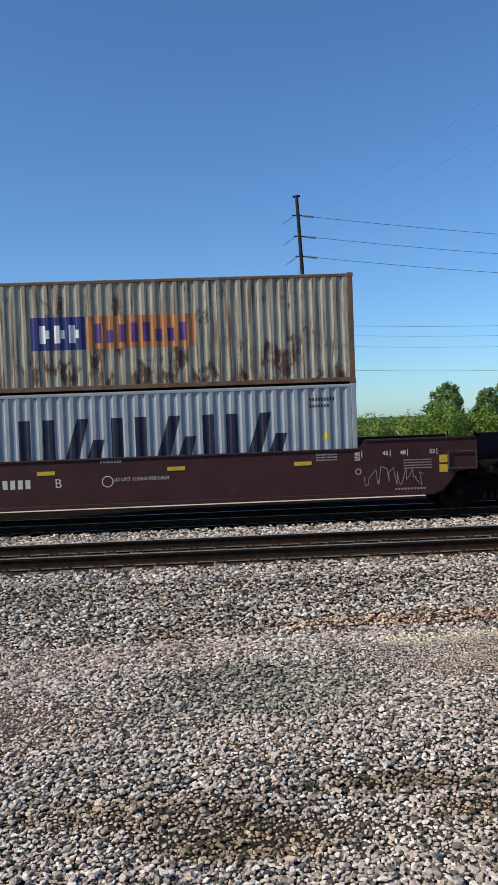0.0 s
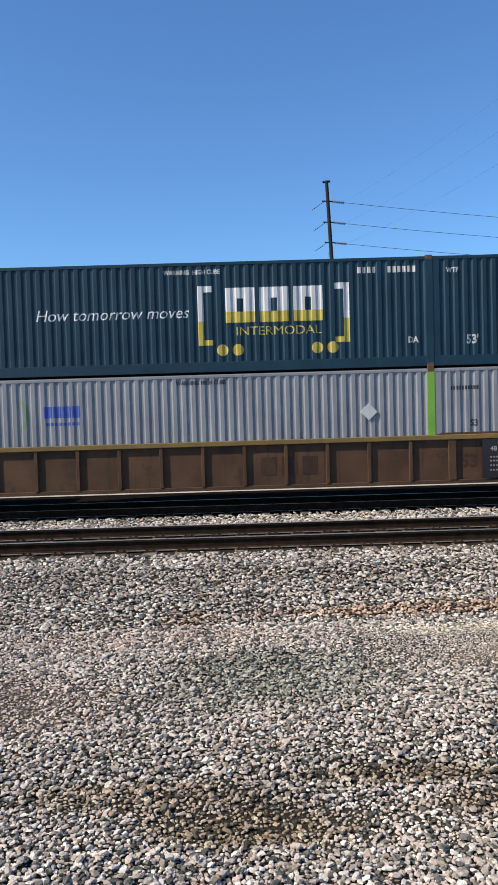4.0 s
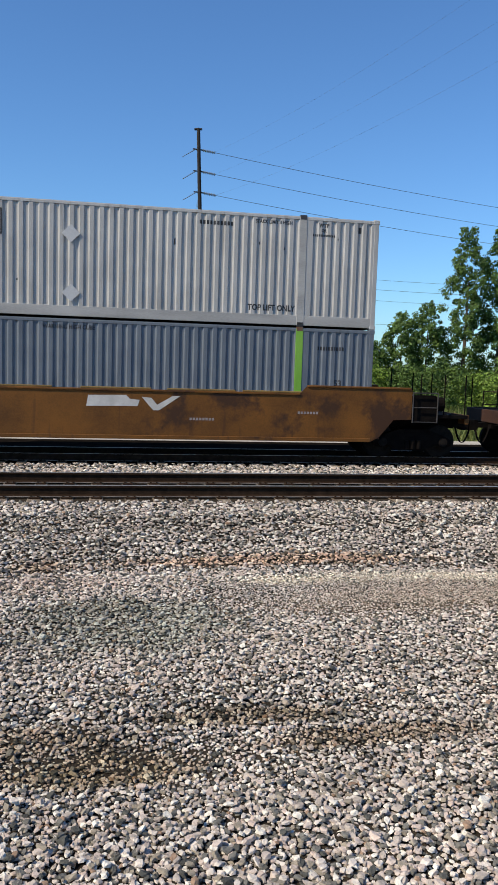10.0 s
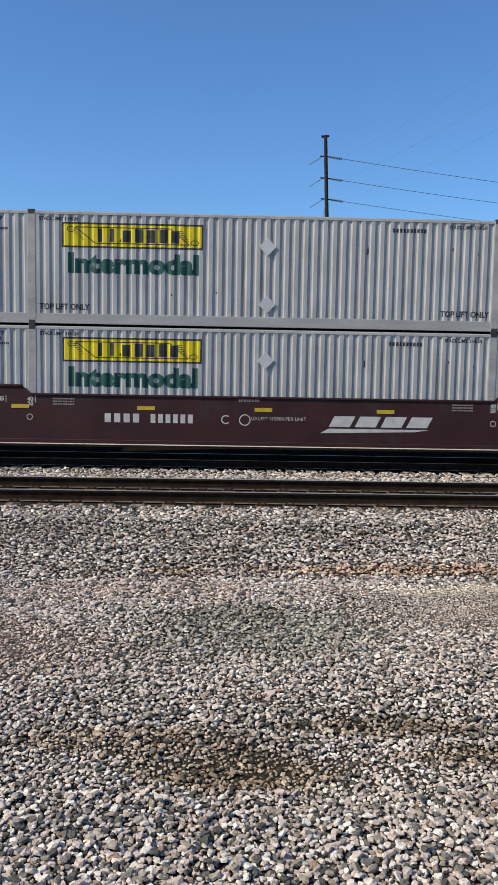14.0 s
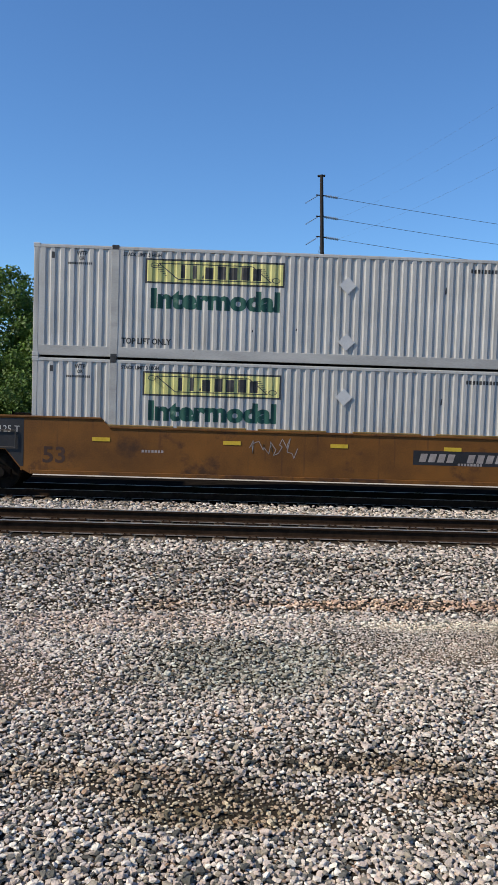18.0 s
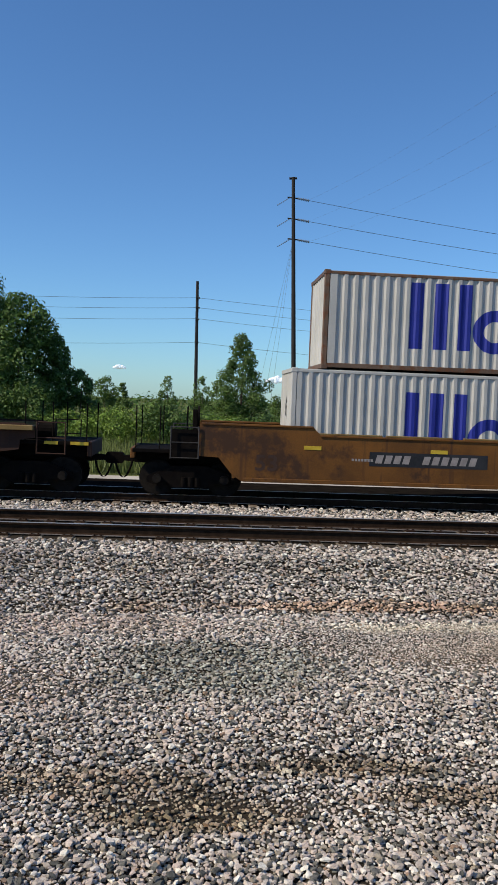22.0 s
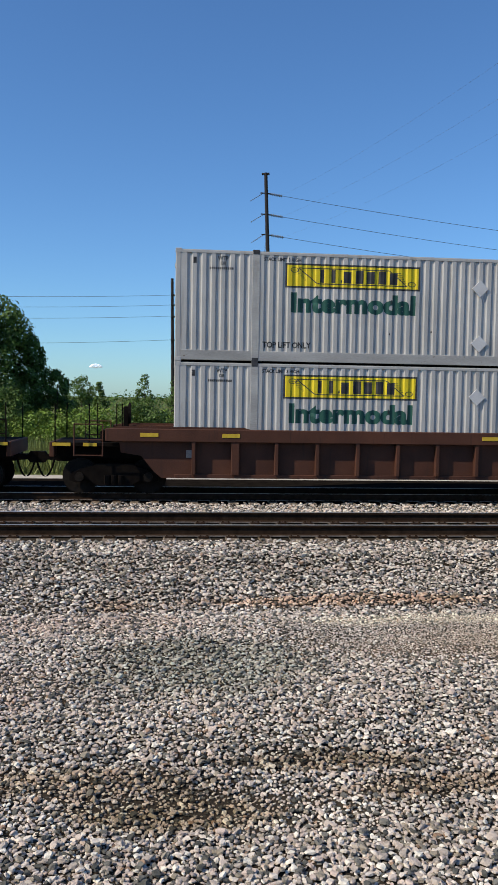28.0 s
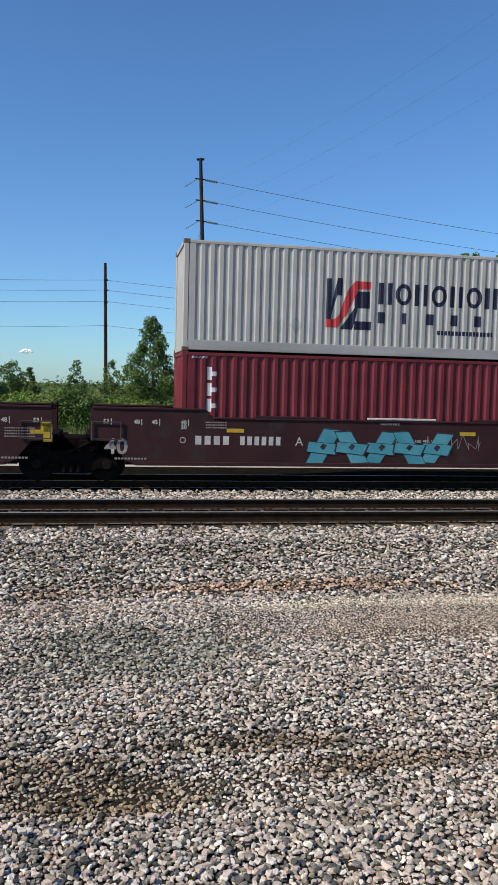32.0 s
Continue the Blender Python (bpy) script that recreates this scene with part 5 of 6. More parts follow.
def well_car(label, style, body, left, right, chord=None, reflect=None, a=8.35, posts=False):
    """left, right: 'joint' for an articulated end, 'truck' for the same end carrying the shared truck, 'coupler' for an end with its own truck and drawbar."""
    t = thing("well_car", label, "freight car", "cars of the train")
    chord = chord or body
    cut = a - 8.35
    ends = (("l", -1, left), ("r", 1, right))
    for s in (-1, 1):
        m = None if s < 0 else pose(0, 0, 0, 0, 0, 180)
        pair = tuple("coupler" if k == "coupler" else "joint" for k in ((left, right) if s < 0 else (right, left)))
        side = piece("side_plate", (style, pair, a), lambda: prism(B(), side_outline(a, style, pair), -1.37, -1.345), body, t, m)
        piece("bottom_chord", (style, a), lambda: box(B(), -a + 0.3, a - 0.3, -1.42, -1.37, 0.47, 0.57, 0.01), body, side)
        if style == "ribbed":
            under = 1.42 if body is CAR_RED else 1.62
            out = 1.56 if body in (CAR_RED, CAR_BROWN) else 1.46
            lo, hi = (a + (1.46 if k == "coupler" else 0.35) for k in pair)
            piece("top_chord", (style, pair, under, out), lambda: box(B(), -lo, hi, -out, -1.30, under, 1.745, 0.012), chord, side)
            for i in range(15):
                x = -7.56 + i * 1.08
                wide = 0.10 if i in (1, 13) else 0.045
                piece("rib", (style, i, under, out), lambda: box(B(), x - wide, x + wide, 0.02 - out, -1.37, 0.57, under, 0.008), body, side)
        else:
            piece("top_chord", (style, a), lambda: box(B(), -a + 2.3, a - 2.3, -1.40, -1.31, 1.70, 1.755, 0.01), chord, side)
            for e in (-1, 1):
                lo, hi = sorted((e * (a - 2.1), e * (a + 0.82)))
                piece("end_chord", (style, e, a), lambda: box(B(), lo, hi, -1.40, -1.31, 1.92, 1.975, 0.01), chord, side)
        zr = 1.54 if body is CAR_RED else 1.65 if style == "ribbed" else 1.36
        for x in reflect if reflect is not None else () if body is CAR_OCHRE else (-8.7, -6.6, 0.35, 8.7) if body is CAR_RED else (-6.29, -3.05, 0.0, 3.20, 6.42) if body is CAR_MAROON else (-6.25, -2.86, -0.05, 2.95, 5.57, 7.93, 8.44):
            front = -out if style == "ribbed" else -1.37
            piece("reflector", (style, x, zr, front), lambda: box(B(), x - 0.23, x + 0.23, front - 0.012, front + 0.02, zr, zr + 0.10), YELLOW, side)
    piece("well_floor", a, lambda: box(B(), -a, a, -1.30, 1.30, 0.48, 0.545), BLACK, t)
    for s in (-1, 1):
        x = s * (a - 0.05)
        piece("bulkhead", (s, a), lambda: box(B(), x - 0.03, x + 0.03, -1.33, 1.33, 0.545, 1.55), body, t)
    for _, s, kind in ends:
        free = kind == "coupler"
        reach = (10.95 if style == "plain" else 11.2) + cut if free else a + 1.0
        deck = 1.36 if free and style == "ribbed" else 1.24
        lo, hi = sorted((s * (a + 0.01), s * reach))
        piece("end_platform", (s, kind, style, a), lambda: box(B(), lo, hi, -1.25, 1.25, deck - 0.10, deck, 0.01), BLACK, t)
        piece("centre_sill", (s, kind, style, a), lambda: box(B(), lo, hi, -0.35, 0.35, 0.80, deck - 0.08), BLACK, t)
        piece("draft_gear", (s, kind, style, a), lambda: box(box(B(), lo, hi, -0.75, -0.45, 0.92, deck - 0.12), lo, hi, 0.45, 0.75, 0.92, deck - 0.12), BLACK, t)
        for q in (-1, 1):
            for x in ((9.55 + cut, 10.25 + cut, reach - 0.08) if free else (a + 0.85,)):
                piece("stanchion", (s, q, x, style), lambda: rod(B(), (s * x, q * 1.18, deck - 0.04), (s * x, q * 1.18, 2.36 if free else 2.05), 0.018, 6), BLACK, t)
            if posts and not free:
                x = s * (a + 0.87)
                piece("guide_post", (s, q, a), lambda: box(B(), x - 0.10, x + 0.10, q * 1.15 - 0.06, q * 1.15 + 0.06, 1.24, 2.84, 0.01), BLACK, t, None, "upright black guide post")
                grip = piece("post_grip", (s, q, a), lambda: rod(rod(B(), (x - s * 0.16, q * 1.24, 1.5), (x - s * 0.16, q * 1.24, 2.80), 0.018, 6), (x - s * 0.16, q * 1.24, 2.80), (x, q * 1.18, 2.86), 0.018, 6), BLACK, t)
            if not free:
                piece("grab_rail", (s, q, kind, a), lambda: rod(B(), (s * (a + 0.70), q * 1.18, 1.9), (s * (a + 0.95), q * 1.18, 1.9), 0.018, 6), BLACK, t)
            lx, low, high, half = (9.60 + cut if style == "plain" else 10.25, 1.02, 1.86, 0.36) if free else (a + 0.46, 1.12, 1.60, 0.37)
            steel, lkey = body if free and style == "ribbed" else GRIP, (s, q, kind, style, a)
            stile = lambda dx: rod(B(), (s * (lx + dx), q * 1.41, low), (s * (lx + dx), q * 1.41, high), 0.018, 6)
            ladder = piece("ladder", lkey, lambda: stile(-half), steel, t, None, "steel step ladder")
            piece("stile", lkey, lambda: stile(half), steel, ladder)
            for k in range(3 if free else 2):
                z = low + 0.02 + k * (high - low - 0.04) / (2 if free else 1)
                piece("rung", (lkey, k), lambda: rod(B(), (s * (lx - half), q * 1.41, z), (s * (lx + half), q * 1.41, z), 0.015, 6), steel, ladder)
            piece("bracket", lkey, lambda: rod(B(), (s * (lx - half), q * 1.41, high - 0.1), (s * (lx - half), q * 1.22, high - 0.08), 0.018, 6), steel, ladder)
        if free:
            truck(t, s * ((9.42 if style == "plain" else 9.62) + cut))
            if style == "ribbed":
                for x0, x1 in ((10.05, 10.40), (10.72, 11.18)):
                    lo, hi = sorted((s * x0, s * x1))
                    piece("end_reflector", (s, x0), lambda: box(B(), lo, hi, -1.262, -1.246, 1.268, 1.352), YELLOW, t, None, "yellow end marking")
            else:
                lo, hi = sorted((s * (9.23 + cut), s * (9.98 + cut)))
                piece("step_panel", (s, a), lambda: prism(B(), [(lo, 1.06), (hi, 1.06), (hi, 1.72), (hi - 0.05, 1.78), (lo + 0.05, 1.78), (lo, 1.72)], -1.33, -1.29), BLACK, t, None, "dark recessed panel behind the steps")
            piece("end_beam", (s, reach), lambda: box(B(), s * reach - 0.06, s * reach + 0.06, -1.2, 1.2, 0.98, deck, 0.015), body, t)
            x = s * (reach - 0.05)
            piece("coupler", (s, reach), lambda: prism(B(), [(x, 0.80), (x + s * 0.35, 0.82), (x + s * 0.40, 0.74), (x + s * 0.62, 0.74), (x + s * 0.62, 1.04), (x + s * 0.40, 1.04), (x + s * 0.35, 0.96), (x, 0.98)], -0.14, 0.14), BLACK, t, None, "black steel knuckle coupler")
            piece("air_hose", (s, reach), lambda: hose(s, reach + 0.05), BLACK, t, None, "drooping black air hose")
            lo, hi = sorted((s * (9.4 + cut), s * (10.0 + cut)))
            piece("brake_box", (s, deck, a), lambda: box(B(), lo, hi, -0.9, -0.3, deck, deck + 0.31, 0.03), BLACK, t)
            if s > 0:
                x = 10.05 + cut
                piece("air_reservoir", (style, a), lambda: rod(B(), (x - 0.25, -0.95, deck + 0.28), (x + 0.25, -0.95, deck + 0.28), 0.20, 14), DUSTY if body is CAR_RED else BLACK, t, None, "small dusty air reservoir")
            else:
                x = -9.25 - cut
                wheel = piece("brake_wheel", (style, a), lambda: rod(B(), (x - 0.03, -0.55, 2.12), (x + 0.03, -0.55, 2.12), 0.28, 16), BLACK, t, None, "upright hand brake wheel")
                piece("brake_shaft", (style, a), lambda: box(B(), x - 0.16, x - 0.02, -0.68, -0.42, deck, 2.3, 0.02), BLACK, wheel)
        elif kind == "truck":
            truck(t, s * (JOINT + cut))
            lo, hi = sorted((s * (9.25 + cut), s * (9.95 + cut)))
            piece("articulation", (s, a), lambda: box(B(), lo, hi, -0.4, 0.4, 0.78, 1.15, 0.05), BLACK, t, None, "heavy articulated connector")
            lo, hi = sorted((s * (9.0 + cut), s * (9.5 + cut)))
            piece("brake_rigging", (s, a), lambda: rod(box(B(), lo, hi, -1.15, -0.75, 0.85, 1.1, 0.03), (s * (9.1 + cut), -1.15, 1.1), (s * (9.9 + cut), -1.15, 0.7), 0.04), BLACK, t)
        else:
            piece("articulation", (s, a), lambda: rod(B(), (s * (a + 0.85), 0, 0.98), (s * (a + 1.2), 0, 0.98), 0.25, 12), BLACK, t)
    return t


def hose(s, x):
    bm = B()
    pts = [Vector((s * (x + 0.45 * f), -0.35, 0.86 - 1.7 * f * (1 - f) - 0.1 * f)) for f in [i / 8 for i in range(9)]]
    rings = [[bm.verts.new(p + Vector((0.03 * math.cos(k * 0.898), 0.03 * math.sin(k * 0.898), 0))) for k in range(7)] for p in pts]
    for a, b in zip(rings, rings[1:]):
        for k in range(7):
            bm.faces.new((a[k], a[(k + 1) % 7], b[(k + 1) % 7], b[k]))
    return bm


JOINT = 9.68
FLAT = [(-20.0, 0.0), (20.0, 0.0)]


def mark(t, name, key, make, material, lift=0.004, face=-1.37, label=""):
    return on_side(t, name, key, make, material, FLAT, face, lift, label)


def join(*bms):
    bm = bms[0]
    for b in bms[1:]:
        merge(bm, b)
    return bm


def maroon_marks(t, unit, wedge=True, length="53", dx=0.0):
    for name, key, make, ink in (("length_mark", length, lambda: words(length, -7.28 + 0.3 * dx, 0.77, 0.39, 1.05, bold=0.012), LETTER if length == "53" else LETTER_DIM), ("number_bars", 0, lambda: bars(B(), -4.12 + dx, 1.03, 0.23, 4, 0.16, 0.53), LETTER),
                                 ("number_bars", 1, lambda: bars(B(), -2.93 + dx, 1.03, 0.23, 6, 0.125, 0.55), LETTER), ("unit_letter", unit, lambda: words(unit, -1.0 + dx * 1.2, 1.03, 0.23), LETTER),
                                 ("load_limit", 0, lambda: words("LD LMT 115500 PER UNIT", 0.40, 1.14, 0.09), LETTER), ("number_bars", 2, lambda: bars(B(), -0.65, 1.62, 0.06, 8, 0.05, 0.4), LETTER_DIM),
                                 ("round_stencil", 0, lambda: ring(B(), -0.48, 1.14, 0.15, 0.15, 0.025), LETTER)):
        mark(t, name, ("m", key, dx), make, ink)
    for s in (-1, 1):
        for x, n, z in ((8.02, "53", 1.55), (7.24, "48", 1.55), (6.78, "45", 1.55), (6.03, "40", 1.55), (6.03, "20", 1.43)):
            mark(t, "length_stencil", (s, n), lambda: words(n, s * x, z, 0.105, bold=0.004), LETTER)
            if z > 1.5:
                mark(t, "stencil_tick", (s, n), lambda: bar(B(), s * x + 0.115, s * x + 0.135, z - 0.04, z + 0.13), LETTER)
        for k in range(3):
            mark(t, "fine_print", (s, k), lambda: bars(B(), s * 5.2 - 0.25, 1.60 - k * 0.07, 0.035, 9, 0.045, 0.4), LETTER_DIM)
        mark(t, "round_stencil", (s, 1), lambda: ring(B(), s * 6.05, 1.14, 0.08, 0.08, 0.018, n=14), LETTER)
        mark(t, "fine_print", (s, "low"), lambda: bars(B(), s * 7.4 - 0.4, 0.62, 0.05, 10, 0.06, 0.4), LETTER_DIM)
    if wedge:
        for i in range(4):
            x = 1.72 + i * 0.68
            mark(t, "emblem_block", i, lambda: poly(B(), [(x, 1.0), (x + 0.55, 1.0), (x + 0.69, 1.28), (x + 0.14, 1.28)]), LETTER, 0.004, -1.37, "white slanted emblem block")
        mark(t, "swoosh_emblem", "s", lambda: poly(B(), [(1.50, 0.83), (4.0, 0.89), (4.35, 0.95), (1.72, 0.95)]), LETTER, 0.004, -1.37, "white swoosh")
    mark(t, "yellow_plate", ("l", dx), lambda: bar(bar(B(), -8.62 + 0.8 * dx, -8.37 + 0.8 * dx, 1.26, 1.36), -8.37 + 0.8 * dx, -8.10 + 0.8 * dx, 1.26, 1.56), YELLOW)
    for z in (1.05, 1.30):
        mark(t, "yellow_plate", z, lambda: bar(B(), 8.20, 8.42, z, z + 0.20), YELLOW)
    for k in range(4):
        mark(t, "fine_print", k, lambda: bars(B(), 7.25, 1.38 - 0.07 * k, 0.03, 14, 0.04, 0.35), LETTER_DIM)


def orange_marks(t, unit, plate_x, code=True, ends=True, k=1.0):
    if code:
        mark(t, "number_plate", plate_x, lambda: bar(B(), plate_x, plate_x + 3.2 * k, 1.36 - 0.38 * k, 1.36), BLACK_PANEL, 0.003, -1.37, "black number plate")
        mark(t, "number_bars", plate_x, lambda: bars(bars(B(), plate_x + 0.15 * k, 1.36 - 0.30 * k, 0.22 * k, 4, 0.18 * k, 0.35, 0.06), plate_x + 1.42 * k, 1.36 - 0.30 * k, 0.22 * k, 6, 0.18 * k, 0.40, 0.06), LETTER_DIM, 0.005)
    mark(t, "length_mark", unit, lambda: words("53", -7.45, 0.78, 0.40, 1.1, bold=0.012), BROWN_INK)
    for e in (-1, 1) if ends else ():
        mark(t, "end_plate", e, lambda: poly(B(), [(e * x, z) for x, z in ((8.24, 0.66), (8.33, 0.66), (8.70, 1.10), (9.15, 1.12), (9.15, 1.89), (8.24, 1.89))]), BLACK_PANEL, 0.004, -1.37, "black end plate")
    if ends:
        mark(t, "capacity_mark", "o", lambda: words("125 T", -8.62, 1.54, 0.16), LETTER, 0.006)
    for x, z, n in ((6.0, 1.2, 7), (3.1, 0.98, 8), (-5.2, 1.1, 7)):
        mark(t, "fine_print", x, lambda: bars(B(), x, z, 0.065, n, 0.06, 0.4), LETTER_DIM)
    for x in (-5.3, -3.4, -1.3, 1.2, 3.4, 5.4):
        piece("guide", x, lambda: box(B(), x - 0.9, x + 0.9, -1.36, -1.27, 1.755, 1.80, 0.01), CHORD_YELLOW, t)


RED_INK = paint("dark_red_emblem", (0.06, 0.014, 0.010), (0.10, 0.024, 0.016))
BROWN_INK = paint("brown_stencil", (0.03, 0.015, 0.01), (0.07, 0.035, 0.02))


def ribbed_marks(t, key, black=False, plate=None, ex=1.5):
    if black:
        for e in (-1, 1):
            mark(t, "black_panel", e, lambda: bar(B(), min(e * 8.42, e * 7.25), max(e * 8.42, e * 7.25), 0.60, 1.60), BLACK_PANEL, 0.078, -1.37, "black stencil panel")
        mark(t, "capacity_mark", "b", lambda: words("125T", -7.85, 0.72, 0.27, 0.95), LETTER, 0.081)
        for x, n in ((-8.2, "53"), (-7.5, "48"), (7.55, "48"), (8.15, "53")):
            mark(t, "length_stencil", (x, n), lambda: words(n, x, 1.30, 0.12), LETTER, 0.081)
        for z in (1.12, 1.02, 0.90, 0.78):
            mark(t, "fine_print", z, lambda: bars(B(), 7.45, z, 0.04, 9, 0.05, 0.5), LETTER_DIM, 0.081)
        mark(t, "length_mark", "b", lambda: words("53", 6.92, 0.90, 0.32, 1.0, bold=0.012), BROWN_INK, 0.005)
    if plate:
        mark(t, "number_plate", plate, lambda: bar(B(), plate - 0.08, plate + 1.68, 1.07, 1.30), BLACK_PANEL, 0.003, -1.37, "black number plate")
        for x, n in ((plate, 4), (plate + 0.72, 6)):
            mark(t, "number_bars", x, lambda: bars(B(), x, 1.11, 0.15, n, 0.11, 0.32, 0.03), LETTER_DIM, 0.005)
    mark(t, "white_tag", 0, lambda: bar(B(), 7.35, 7.6, 0.72, 0.95), LETTER_DIM, 0.005)
    mark(t, "white_tag", 1, lambda: bar(B(), -7.75, -7.55, 1.0, 1.2), LETTER_DIM, 0.005)
    if ex > 2:
        mark(t, "tan_panel", ex, lambda: bar(B(), ex - 0.25, ex + 1.75, 0.62, 1.50), CAR_OCHRE, 0.0025, -1.37, "tan painted panel")
    for k in range(3):
        mark(t, "panel_emblem", (k, ex), lambda: bar(B(), ex + 0.54 * k, ex + 0.40 + 0.54 * k, 0.82, 1.30), BROWN_INK, 0.005, -1.37, "faded dark emblem block")


def scribble(t, key, x0, z0, w, h, seed):
    r = random.Random(seed)

    def make():
        bm = B()
        p = (x0, z0 + h / 2)
        for i in range(26):
            q = (x0 + w * (i + 1) / 26 + r.uniform(-0.08, 0.08), z0 + r.uniform(0, h))
            d = Vector((q[0] - p[0], q[1] - p[1]))
            o = Vector((-d.y, d.x)).normalized() * 0.009
            poly(bm, [(p[0] + o.x, p[1] + o.y), (p[0] - o.x, p[1] - o.y), (q[0] - o.x, q[1] - o.y), (q[0] + o.x, q[1] + o.y)])
            p = q
        return bm
    return mark(t, "scribble", key, make, LETTER_DIM, 0.007, -1.37, "thin white sprayed scribble")


MAROON_LABEL = "grimy maroon well car with smooth sides and white stencils"
ORANGE_LABEL = "worn orange well car with smooth sides and yellow reflectors"
OCHRE_LABEL = "dirty ochre well car with ribbed sides and black end panels"
BROWN_LABEL = "dark brown well car with ribbed sides and yellow reflectors"
RED_LABEL = "red-brown well car with ribbed sides and yellow reflectors"

# middle of each car at the start, the car, its lower and its upper container
TRAIN = []


def unit(x, car, lower=None, upper=None, sink=0.0):
    TRAIN.append((car, x, FAR_Z))
    if lower:
        TRAIN.append((lower, x, 0.190 + sink))
    if upper:
        TRAIN.append((upper, x, 0.192 + sink + TALL))


c0 = well_car(MAROON_LABEL, "plain", CAR_MAROON, "joint", "coupler")
maroon_marks(c0, "C")
scribble(c0, "a", -8.2, 0.75, 1.5, 0.7, 3)
unit(16.85, c0)
c1 = well_car(MAROON_LABEL, "plain", CAR_MAROON, "coupler", "truck", None, (-5.40, -2.05, 1.30, 4.60))
maroon_marks(c1, "B", False, "53", -0.62)
scribble(c1, "b", 6.2, 0.7, 1.6, 0.6, 4)
unit(-2.35, c1, pale_blue_box(), rusty_box(), -0.03)
c2 = well_car(OCHRE_LABEL, "ribbed", CAR_OCHRE, "joint", "coupler", CHORD_YELLOW)
ribbed_marks(c2, 2, True, 3.15)
unit(-25.76, c2, grey_box(), white_box("half", True))
c3 = well_car(OCHRE_LABEL, "ribbed", CAR_OCHRE, "joint", "truck", CHORD_YELLOW)
ribbed_marks(c3, 3, True)
unit(-45.26, c3, grey_box(True), teal_box())
c4 = well_car(OCHRE_LABEL, "ribbed", CAR_OCHRE, "coupler", "truck")
ribbed_marks(c4, 4, False, -5.5)
unit(-64.71, c4, white_box(), white_box())
c5 = well_car(BROWN_LABEL, "ribbed", CAR_BROWN, "coupler", "coupler")
ribbed_marks(c5, 5)
unit(-88.14, c5, white_box(), white_box())
c6 = well_car("worn orange well car with peeling white emblem", "plain", CAR_ORANGE, "coupler", "coupler", None, ())
orange_marks(c6, 6, -5.2, True, False, 0.7)
mark(c6, "peeling_emblem", "p", lambda: poly(poly(B(), [(0.45, 1.30), (1.75, 1.32), (1.80, 1.48), (1.55, 1.50), (1.45, 1.60), (0.5, 1.58)]), [(1.85, 1.56), (2.1, 1.54), (2.25, 1.36), (2.65, 1.60), (2.85, 1.60), (2.3, 1.22), (2.15, 1.22)]), LETTER, 0.004, -1.37, "peeling white emblem patch")
unit(-111.48, c6, grey_box(False, False), white_box("plain"))
c7 = well_car(MAROON_LABEL, "plain", CAR_MAROON, "joint", "coupler", posts=True)
maroon_marks(c7, "A")
scribble(c7, "c", -5.9, 1.2, 1.6, 0.4, 5)
unit(-134.80, c7, teal_box(), grey_box(False, True, False))
c8 = well_car(MAROON_LABEL, "plain", CAR_MAROON, "joint", "truck", posts=True)
maroon_marks(c8, "C")
unit(-154.06, c8, white_box(), white_box())
c9 = well_car(MAROON_LABEL, "plain", CAR_MAROON, "coupler", "truck", posts=True)
maroon_marks(c9, "B")
unit(-173.50, c9, grey_box(False, False), white_box())
c10 = well_car(ORANGE_LABEL, "plain", CAR_ORANGE, "joint", "coupler")
orange_marks(c10, 10, 1.91)
scribble(c10, "d", -2.4, 1.0, 1.2, 0.6, 6)
unit(-197.01, c10, white_box("dull"), white_box("dull"))
c11 = well_car("worn orange well car with white and violet sprayed shapes", "plain", CAR_ORANGE, "joint", "truck")
orange_marks(c11, 11, 1.9, False)
mark(c11, "yellow_patch", "y", lambda: bar(B(), -1.31, 1.35, 1.03, 1.59), CHORD_YELLOW, 0.0025, -1.37, "worn yellow paint patch")
mark(c11, "panel_emblem", "x", lambda: bars(B(), -0.85, 1.06, 0.46, 3, 0.46, 0.25), RED_INK, 0.004, -1.37, "dark red emblem blocks")


def outlined(t, key, material, pts, label, edge, n=0):
    """A sprayed shape with its darker outline behind it."""
    c = Vector((sum(p[0] for p in pts) / len(pts), sum(p[1] for p in pts) / len(pts)))
    big = [tuple(Vector(p) + (Vector(p) - c).normalized() * 0.05) for p in pts]
    mark(t, "spray_outline", key, lambda: poly(B(), big), edge, 0.006 + 0.004 * n, -1.37)
    mark(t, "spray_paint", key, lambda: poly(B(), pts), material, 0.008 + 0.004 * n, -1.37, label)


outlined(c11, "p", PALE_SPRAY, [(1.90, 1.30), (3.30, 1.32), (3.38, 1.44), (1.86, 1.46)], "white sprayed stroke", NAVY)
outlined(c11, "q", PALE_SPRAY, [(2.55, 1.30), (2.80, 1.30), (3.25, 0.56), (3.0, 0.54)], "white sprayed stroke", NAVY, 1)
outlined(c11, "v", VIOLET, [(3.30, 1.14), (3.55, 1.33), (4.20, 1.38), (4.38, 1.22), (4.20, 1.02), (3.75, 0.98)], "violet sprayed shape", INK)
outlined(c11, "w", VIOLET, [(3.72, 1.00), (3.95, 1.02), (4.70, 0.58), (4.40, 0.54)], "violet sprayed stroke", INK, 1)
outlined(c11, "x", PALE_SPRAY, [(4.78, 1.30), (5.02, 1.28), (5.32, 0.62), (5.10, 0.58)], "white sprayed stroke", NAVY)
outlined(c11, "z", PALE_SPRAY, [(5.20, 0.58), (5.30, 0.66), (6.15, 0.62), (6.20, 0.55)], "white sprayed stroke", NAVY, 1)
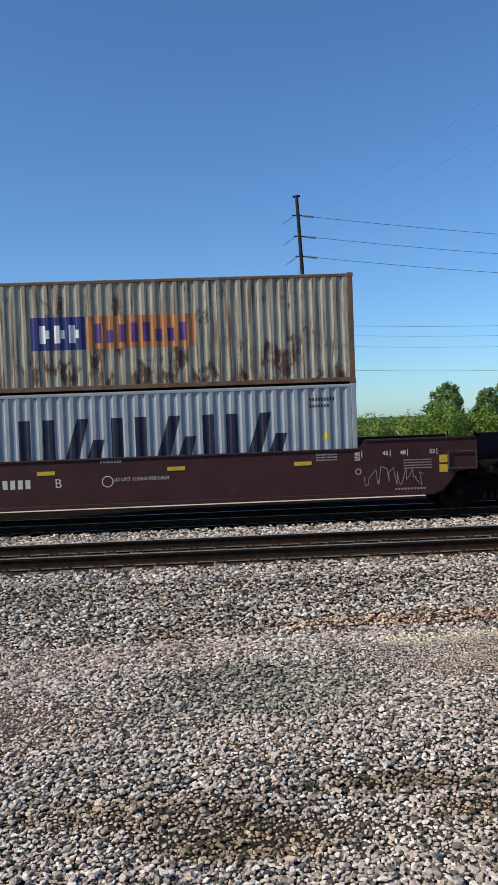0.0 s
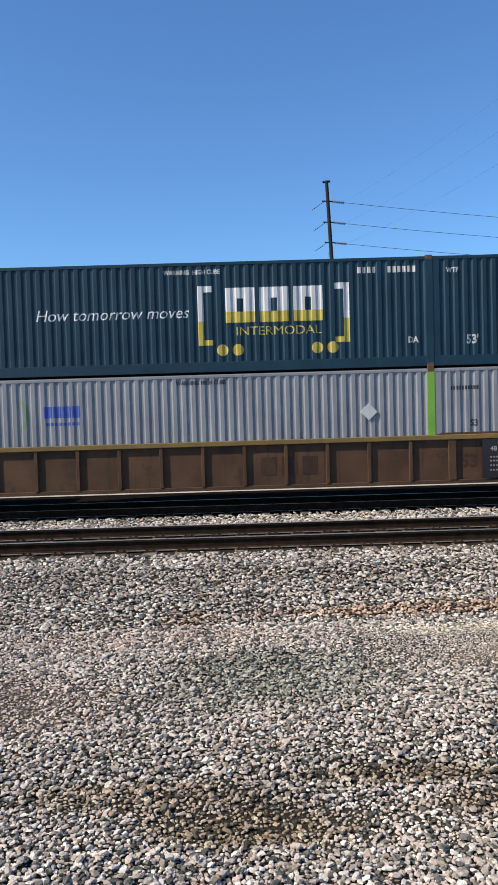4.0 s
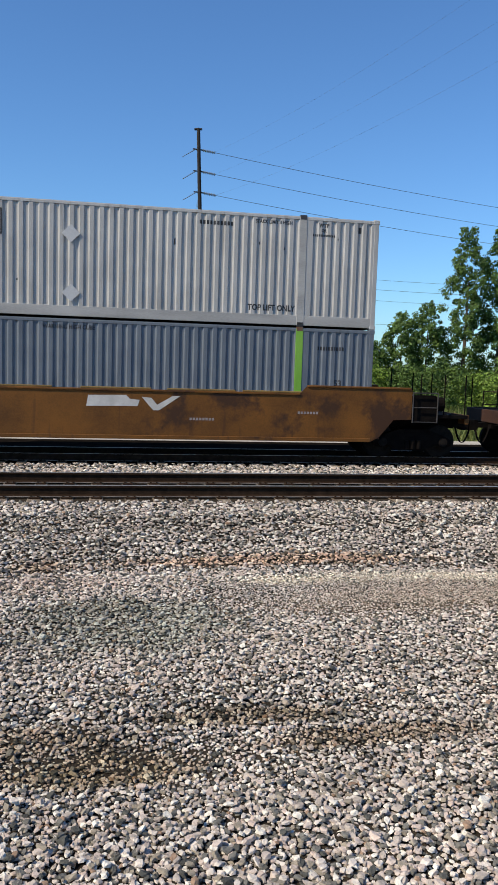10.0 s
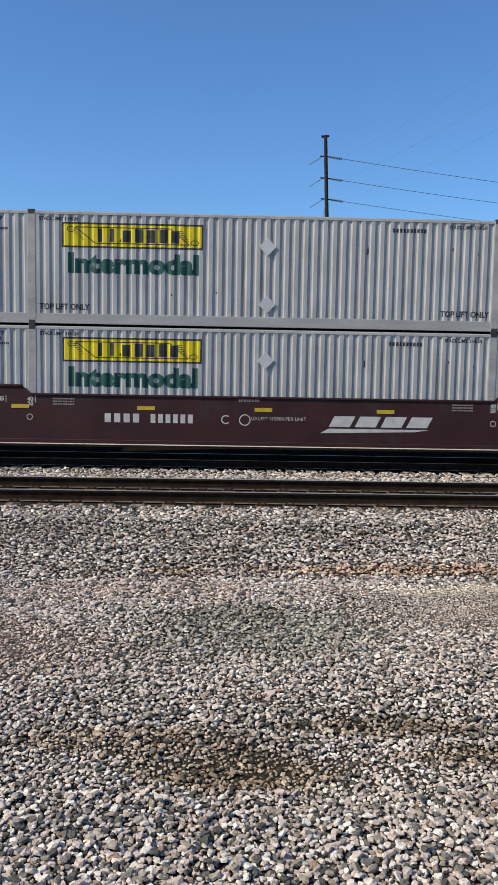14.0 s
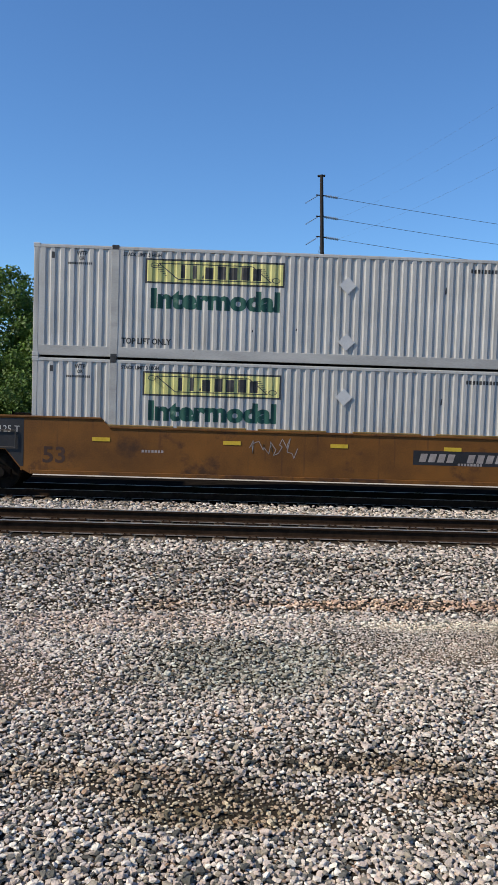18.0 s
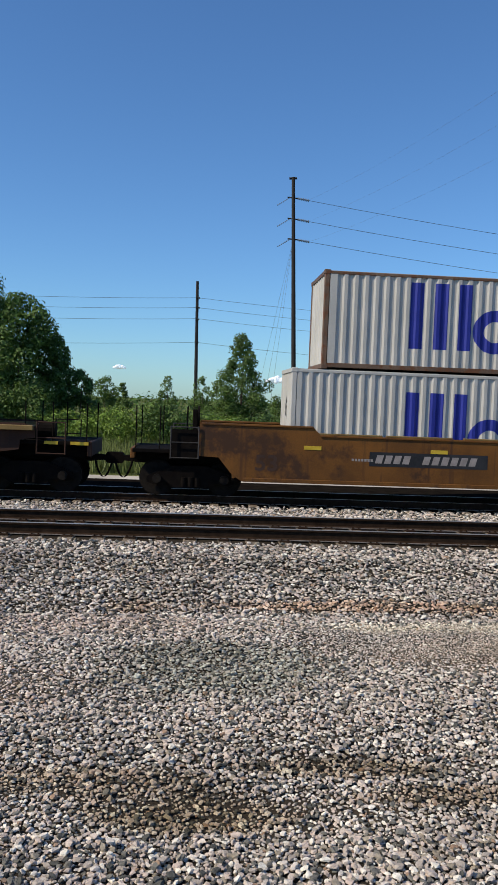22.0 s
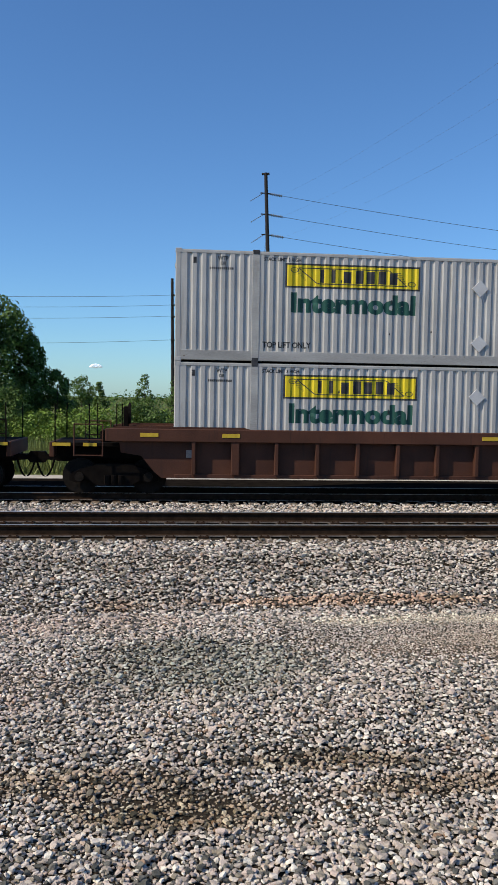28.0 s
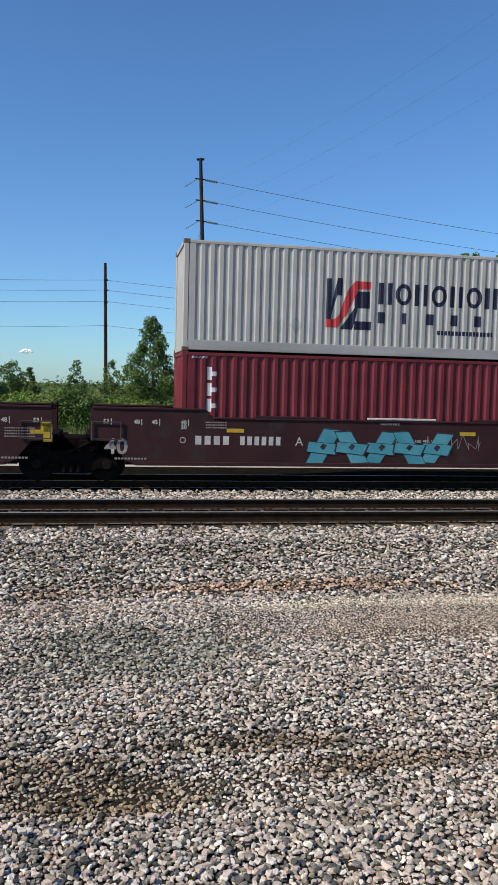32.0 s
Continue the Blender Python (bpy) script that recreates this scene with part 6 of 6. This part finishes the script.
scribble(c11, "e", -4.3, 0.95, 2.4, 0.45, 7)
unit(-216.49, c11, white_box(), teal_box())
c12 = well_car(ORANGE_LABEL, "plain", CAR_ORANGE, "coupler", "truck")
orange_marks(c12, 12, -4.73, True, False)
scribble(c12, "f", 1.4, 1.25, 2.6, 0.35, 8)
unit(-235.81, c12, blue_script_box(13.716), blue_script_box(12.192))
for x, up, lo in ((-259.07, "yellow", "outline"), (-282.34, "yellow", "yellow"), (-305.76, "yellow", "yellow"), (-329.24, "outline", "yellow")):
    dark = x > -263
    c = well_car(BROWN_LABEL if dark else RED_LABEL, "ribbed", CAR_BROWN if dark else CAR_RED, "coupler", "coupler", CHORD_YELLOW if dark else None)
    ribbed_marks(c, x, False, -4.85 if dark else None, 3.55 if dark else 1.5)
    unit(x, c, white_box(lo, lo == "outline"), white_box(up))
c17 = well_car("grimy maroon well car with large teal sprayed shapes", "plain", CAR_MAROON, "truck", "coupler", None, (-4.66, 1.9, 4.9), 7.55)
maroon_marks(c17, "A", False, "40", -1.6)
for k, (x, lean) in enumerate(((-2.75, 0.45), (-1.95, -0.40), (-1.10, 0.40), (-0.30, -0.42), (0.50, 0.38))):
    outlined(c17, ("t", k), TEAL, [(x + 0.02, 1.0 - lean), (x + 0.46, 1.0 - 1.05 * lean), (x + 0.98, 1.0 + lean), (x + 0.50, 1.0 + 1.08 * lean)], "large teal sprayed shape", INK, k % 2)
    outlined(c17, ("u", k), TEAL, [(x + 0.05, 0.88), (x + 0.82, 0.80), (x + 0.95, 1.08), (x + 0.10, 1.14)], "large teal sprayed shape", INK, 2 + k % 2)
    mark(c17, "spray_gap", ("t", k), lambda: poly(B(), [(x + 0.40, 1.00), (x + 0.50, 0.92), (x + 0.60, 1.05), (x + 0.49, 1.10)]), INK, 0.022, -1.37)
# the middle guide is coloured off-white to stand in for a glint
for k, x in enumerate((-4.14, -1.01, 2.07)):
    piece("guide", ("m", k), lambda: box(B(), x, x + 1.95, -1.40, -1.28, 1.755, 1.81, 0.01), LETTER if k == 1 else CAR_MAROON, c17, None, "raised loading guide")
scribble(c17, "g", 0.65, 0.95, 1.7, 0.45, 9)
unit(-351.87, c17, maroon_box(), emblem_box(), -0.04)
c18 = well_car(MAROON_LABEL, "plain", CAR_MAROON, "joint", "joint", None, None, 7.55)
maroon_marks(c18, "B")
unit(-369.65, c18)


# ---- what moves ----
TRAVEL = [(0, 0.00), (2, 22.10), (4, 44.27), (6, 66.45), (8, 88.60), (10, 110.71), (12, 132.82), (14, 154.95), (14.5, 160.50), (16.5, 183.37), (18, 200.12), (20, 222.58), (22, 245.19), (24, 267.97), (26, 290.88), (28, 313.90), (30, 336.95), (32, 359.96)]


def travelled(t):
    return float(np.interp(t, [r[0] for r in TRAVEL], [r[1] for r in TRAVEL]))


def motions():
    for ob, x, z in TRAIN:
        walk(ob, [(t, pose(x + s, FAR_Y, z)) for t, s in TRAVEL])
    start = {ob: x for ob, x, z in TRAIN}
    for w, x in WHEELS:
        first = start[w.parent] + x
        seen = [k / FPS for k in range(32 * FPS + 1) if -17 < first + travelled(k / FPS) < 18]
        if not seen:
            continue
        turn = [(t, pose(x, 0, WHEEL_R, 0, math.degrees(travelled(t) - travelled(seen[0])) / WHEEL_R % 360, 0)) for t in seen]
        rows = ([(0, turn[0][1])] if seen[0] > 0 else []) + turn + ([(32, turn[-1][1])] if seen[-1] < 32 else [])
        walk(w, rows)


# ---- the stones that lie nearest, one by one ----
KINDS = []
for k in range(12):
    shape = gems(1)[0]
    ob = quick_mesh("stone", shape * 0.55, GEM_F, STONE, ground)
    KINDS.append(ob.data)
    ob.matrix_basis = Matrix.Translation((-0.9 + 0.16 * k, 2.62, float(ground_z(-0.9 + 0.16 * k, 2.62)) + 0.01)) @ Matrix.Scale(0.04, 4)
for n, i in enumerate(near300[:288]):
    ob = new("stone", KINDS[n % 12])
    ob.parent = ground
    x, y, s = float(sx[i]), float(sy[i]), float(ssize[i])
    ob.matrix_basis = Matrix.Translation((x, y, float(ground_z(x, y)) + s * random.uniform(0.0, 0.4))) @ Euler((random.uniform(-0.4, 0.4), random.uniform(-0.4, 0.4), random.uniform(0, 6.28))).to_matrix().to_4x4() @ Matrix.Scale(s, 4)


motions()
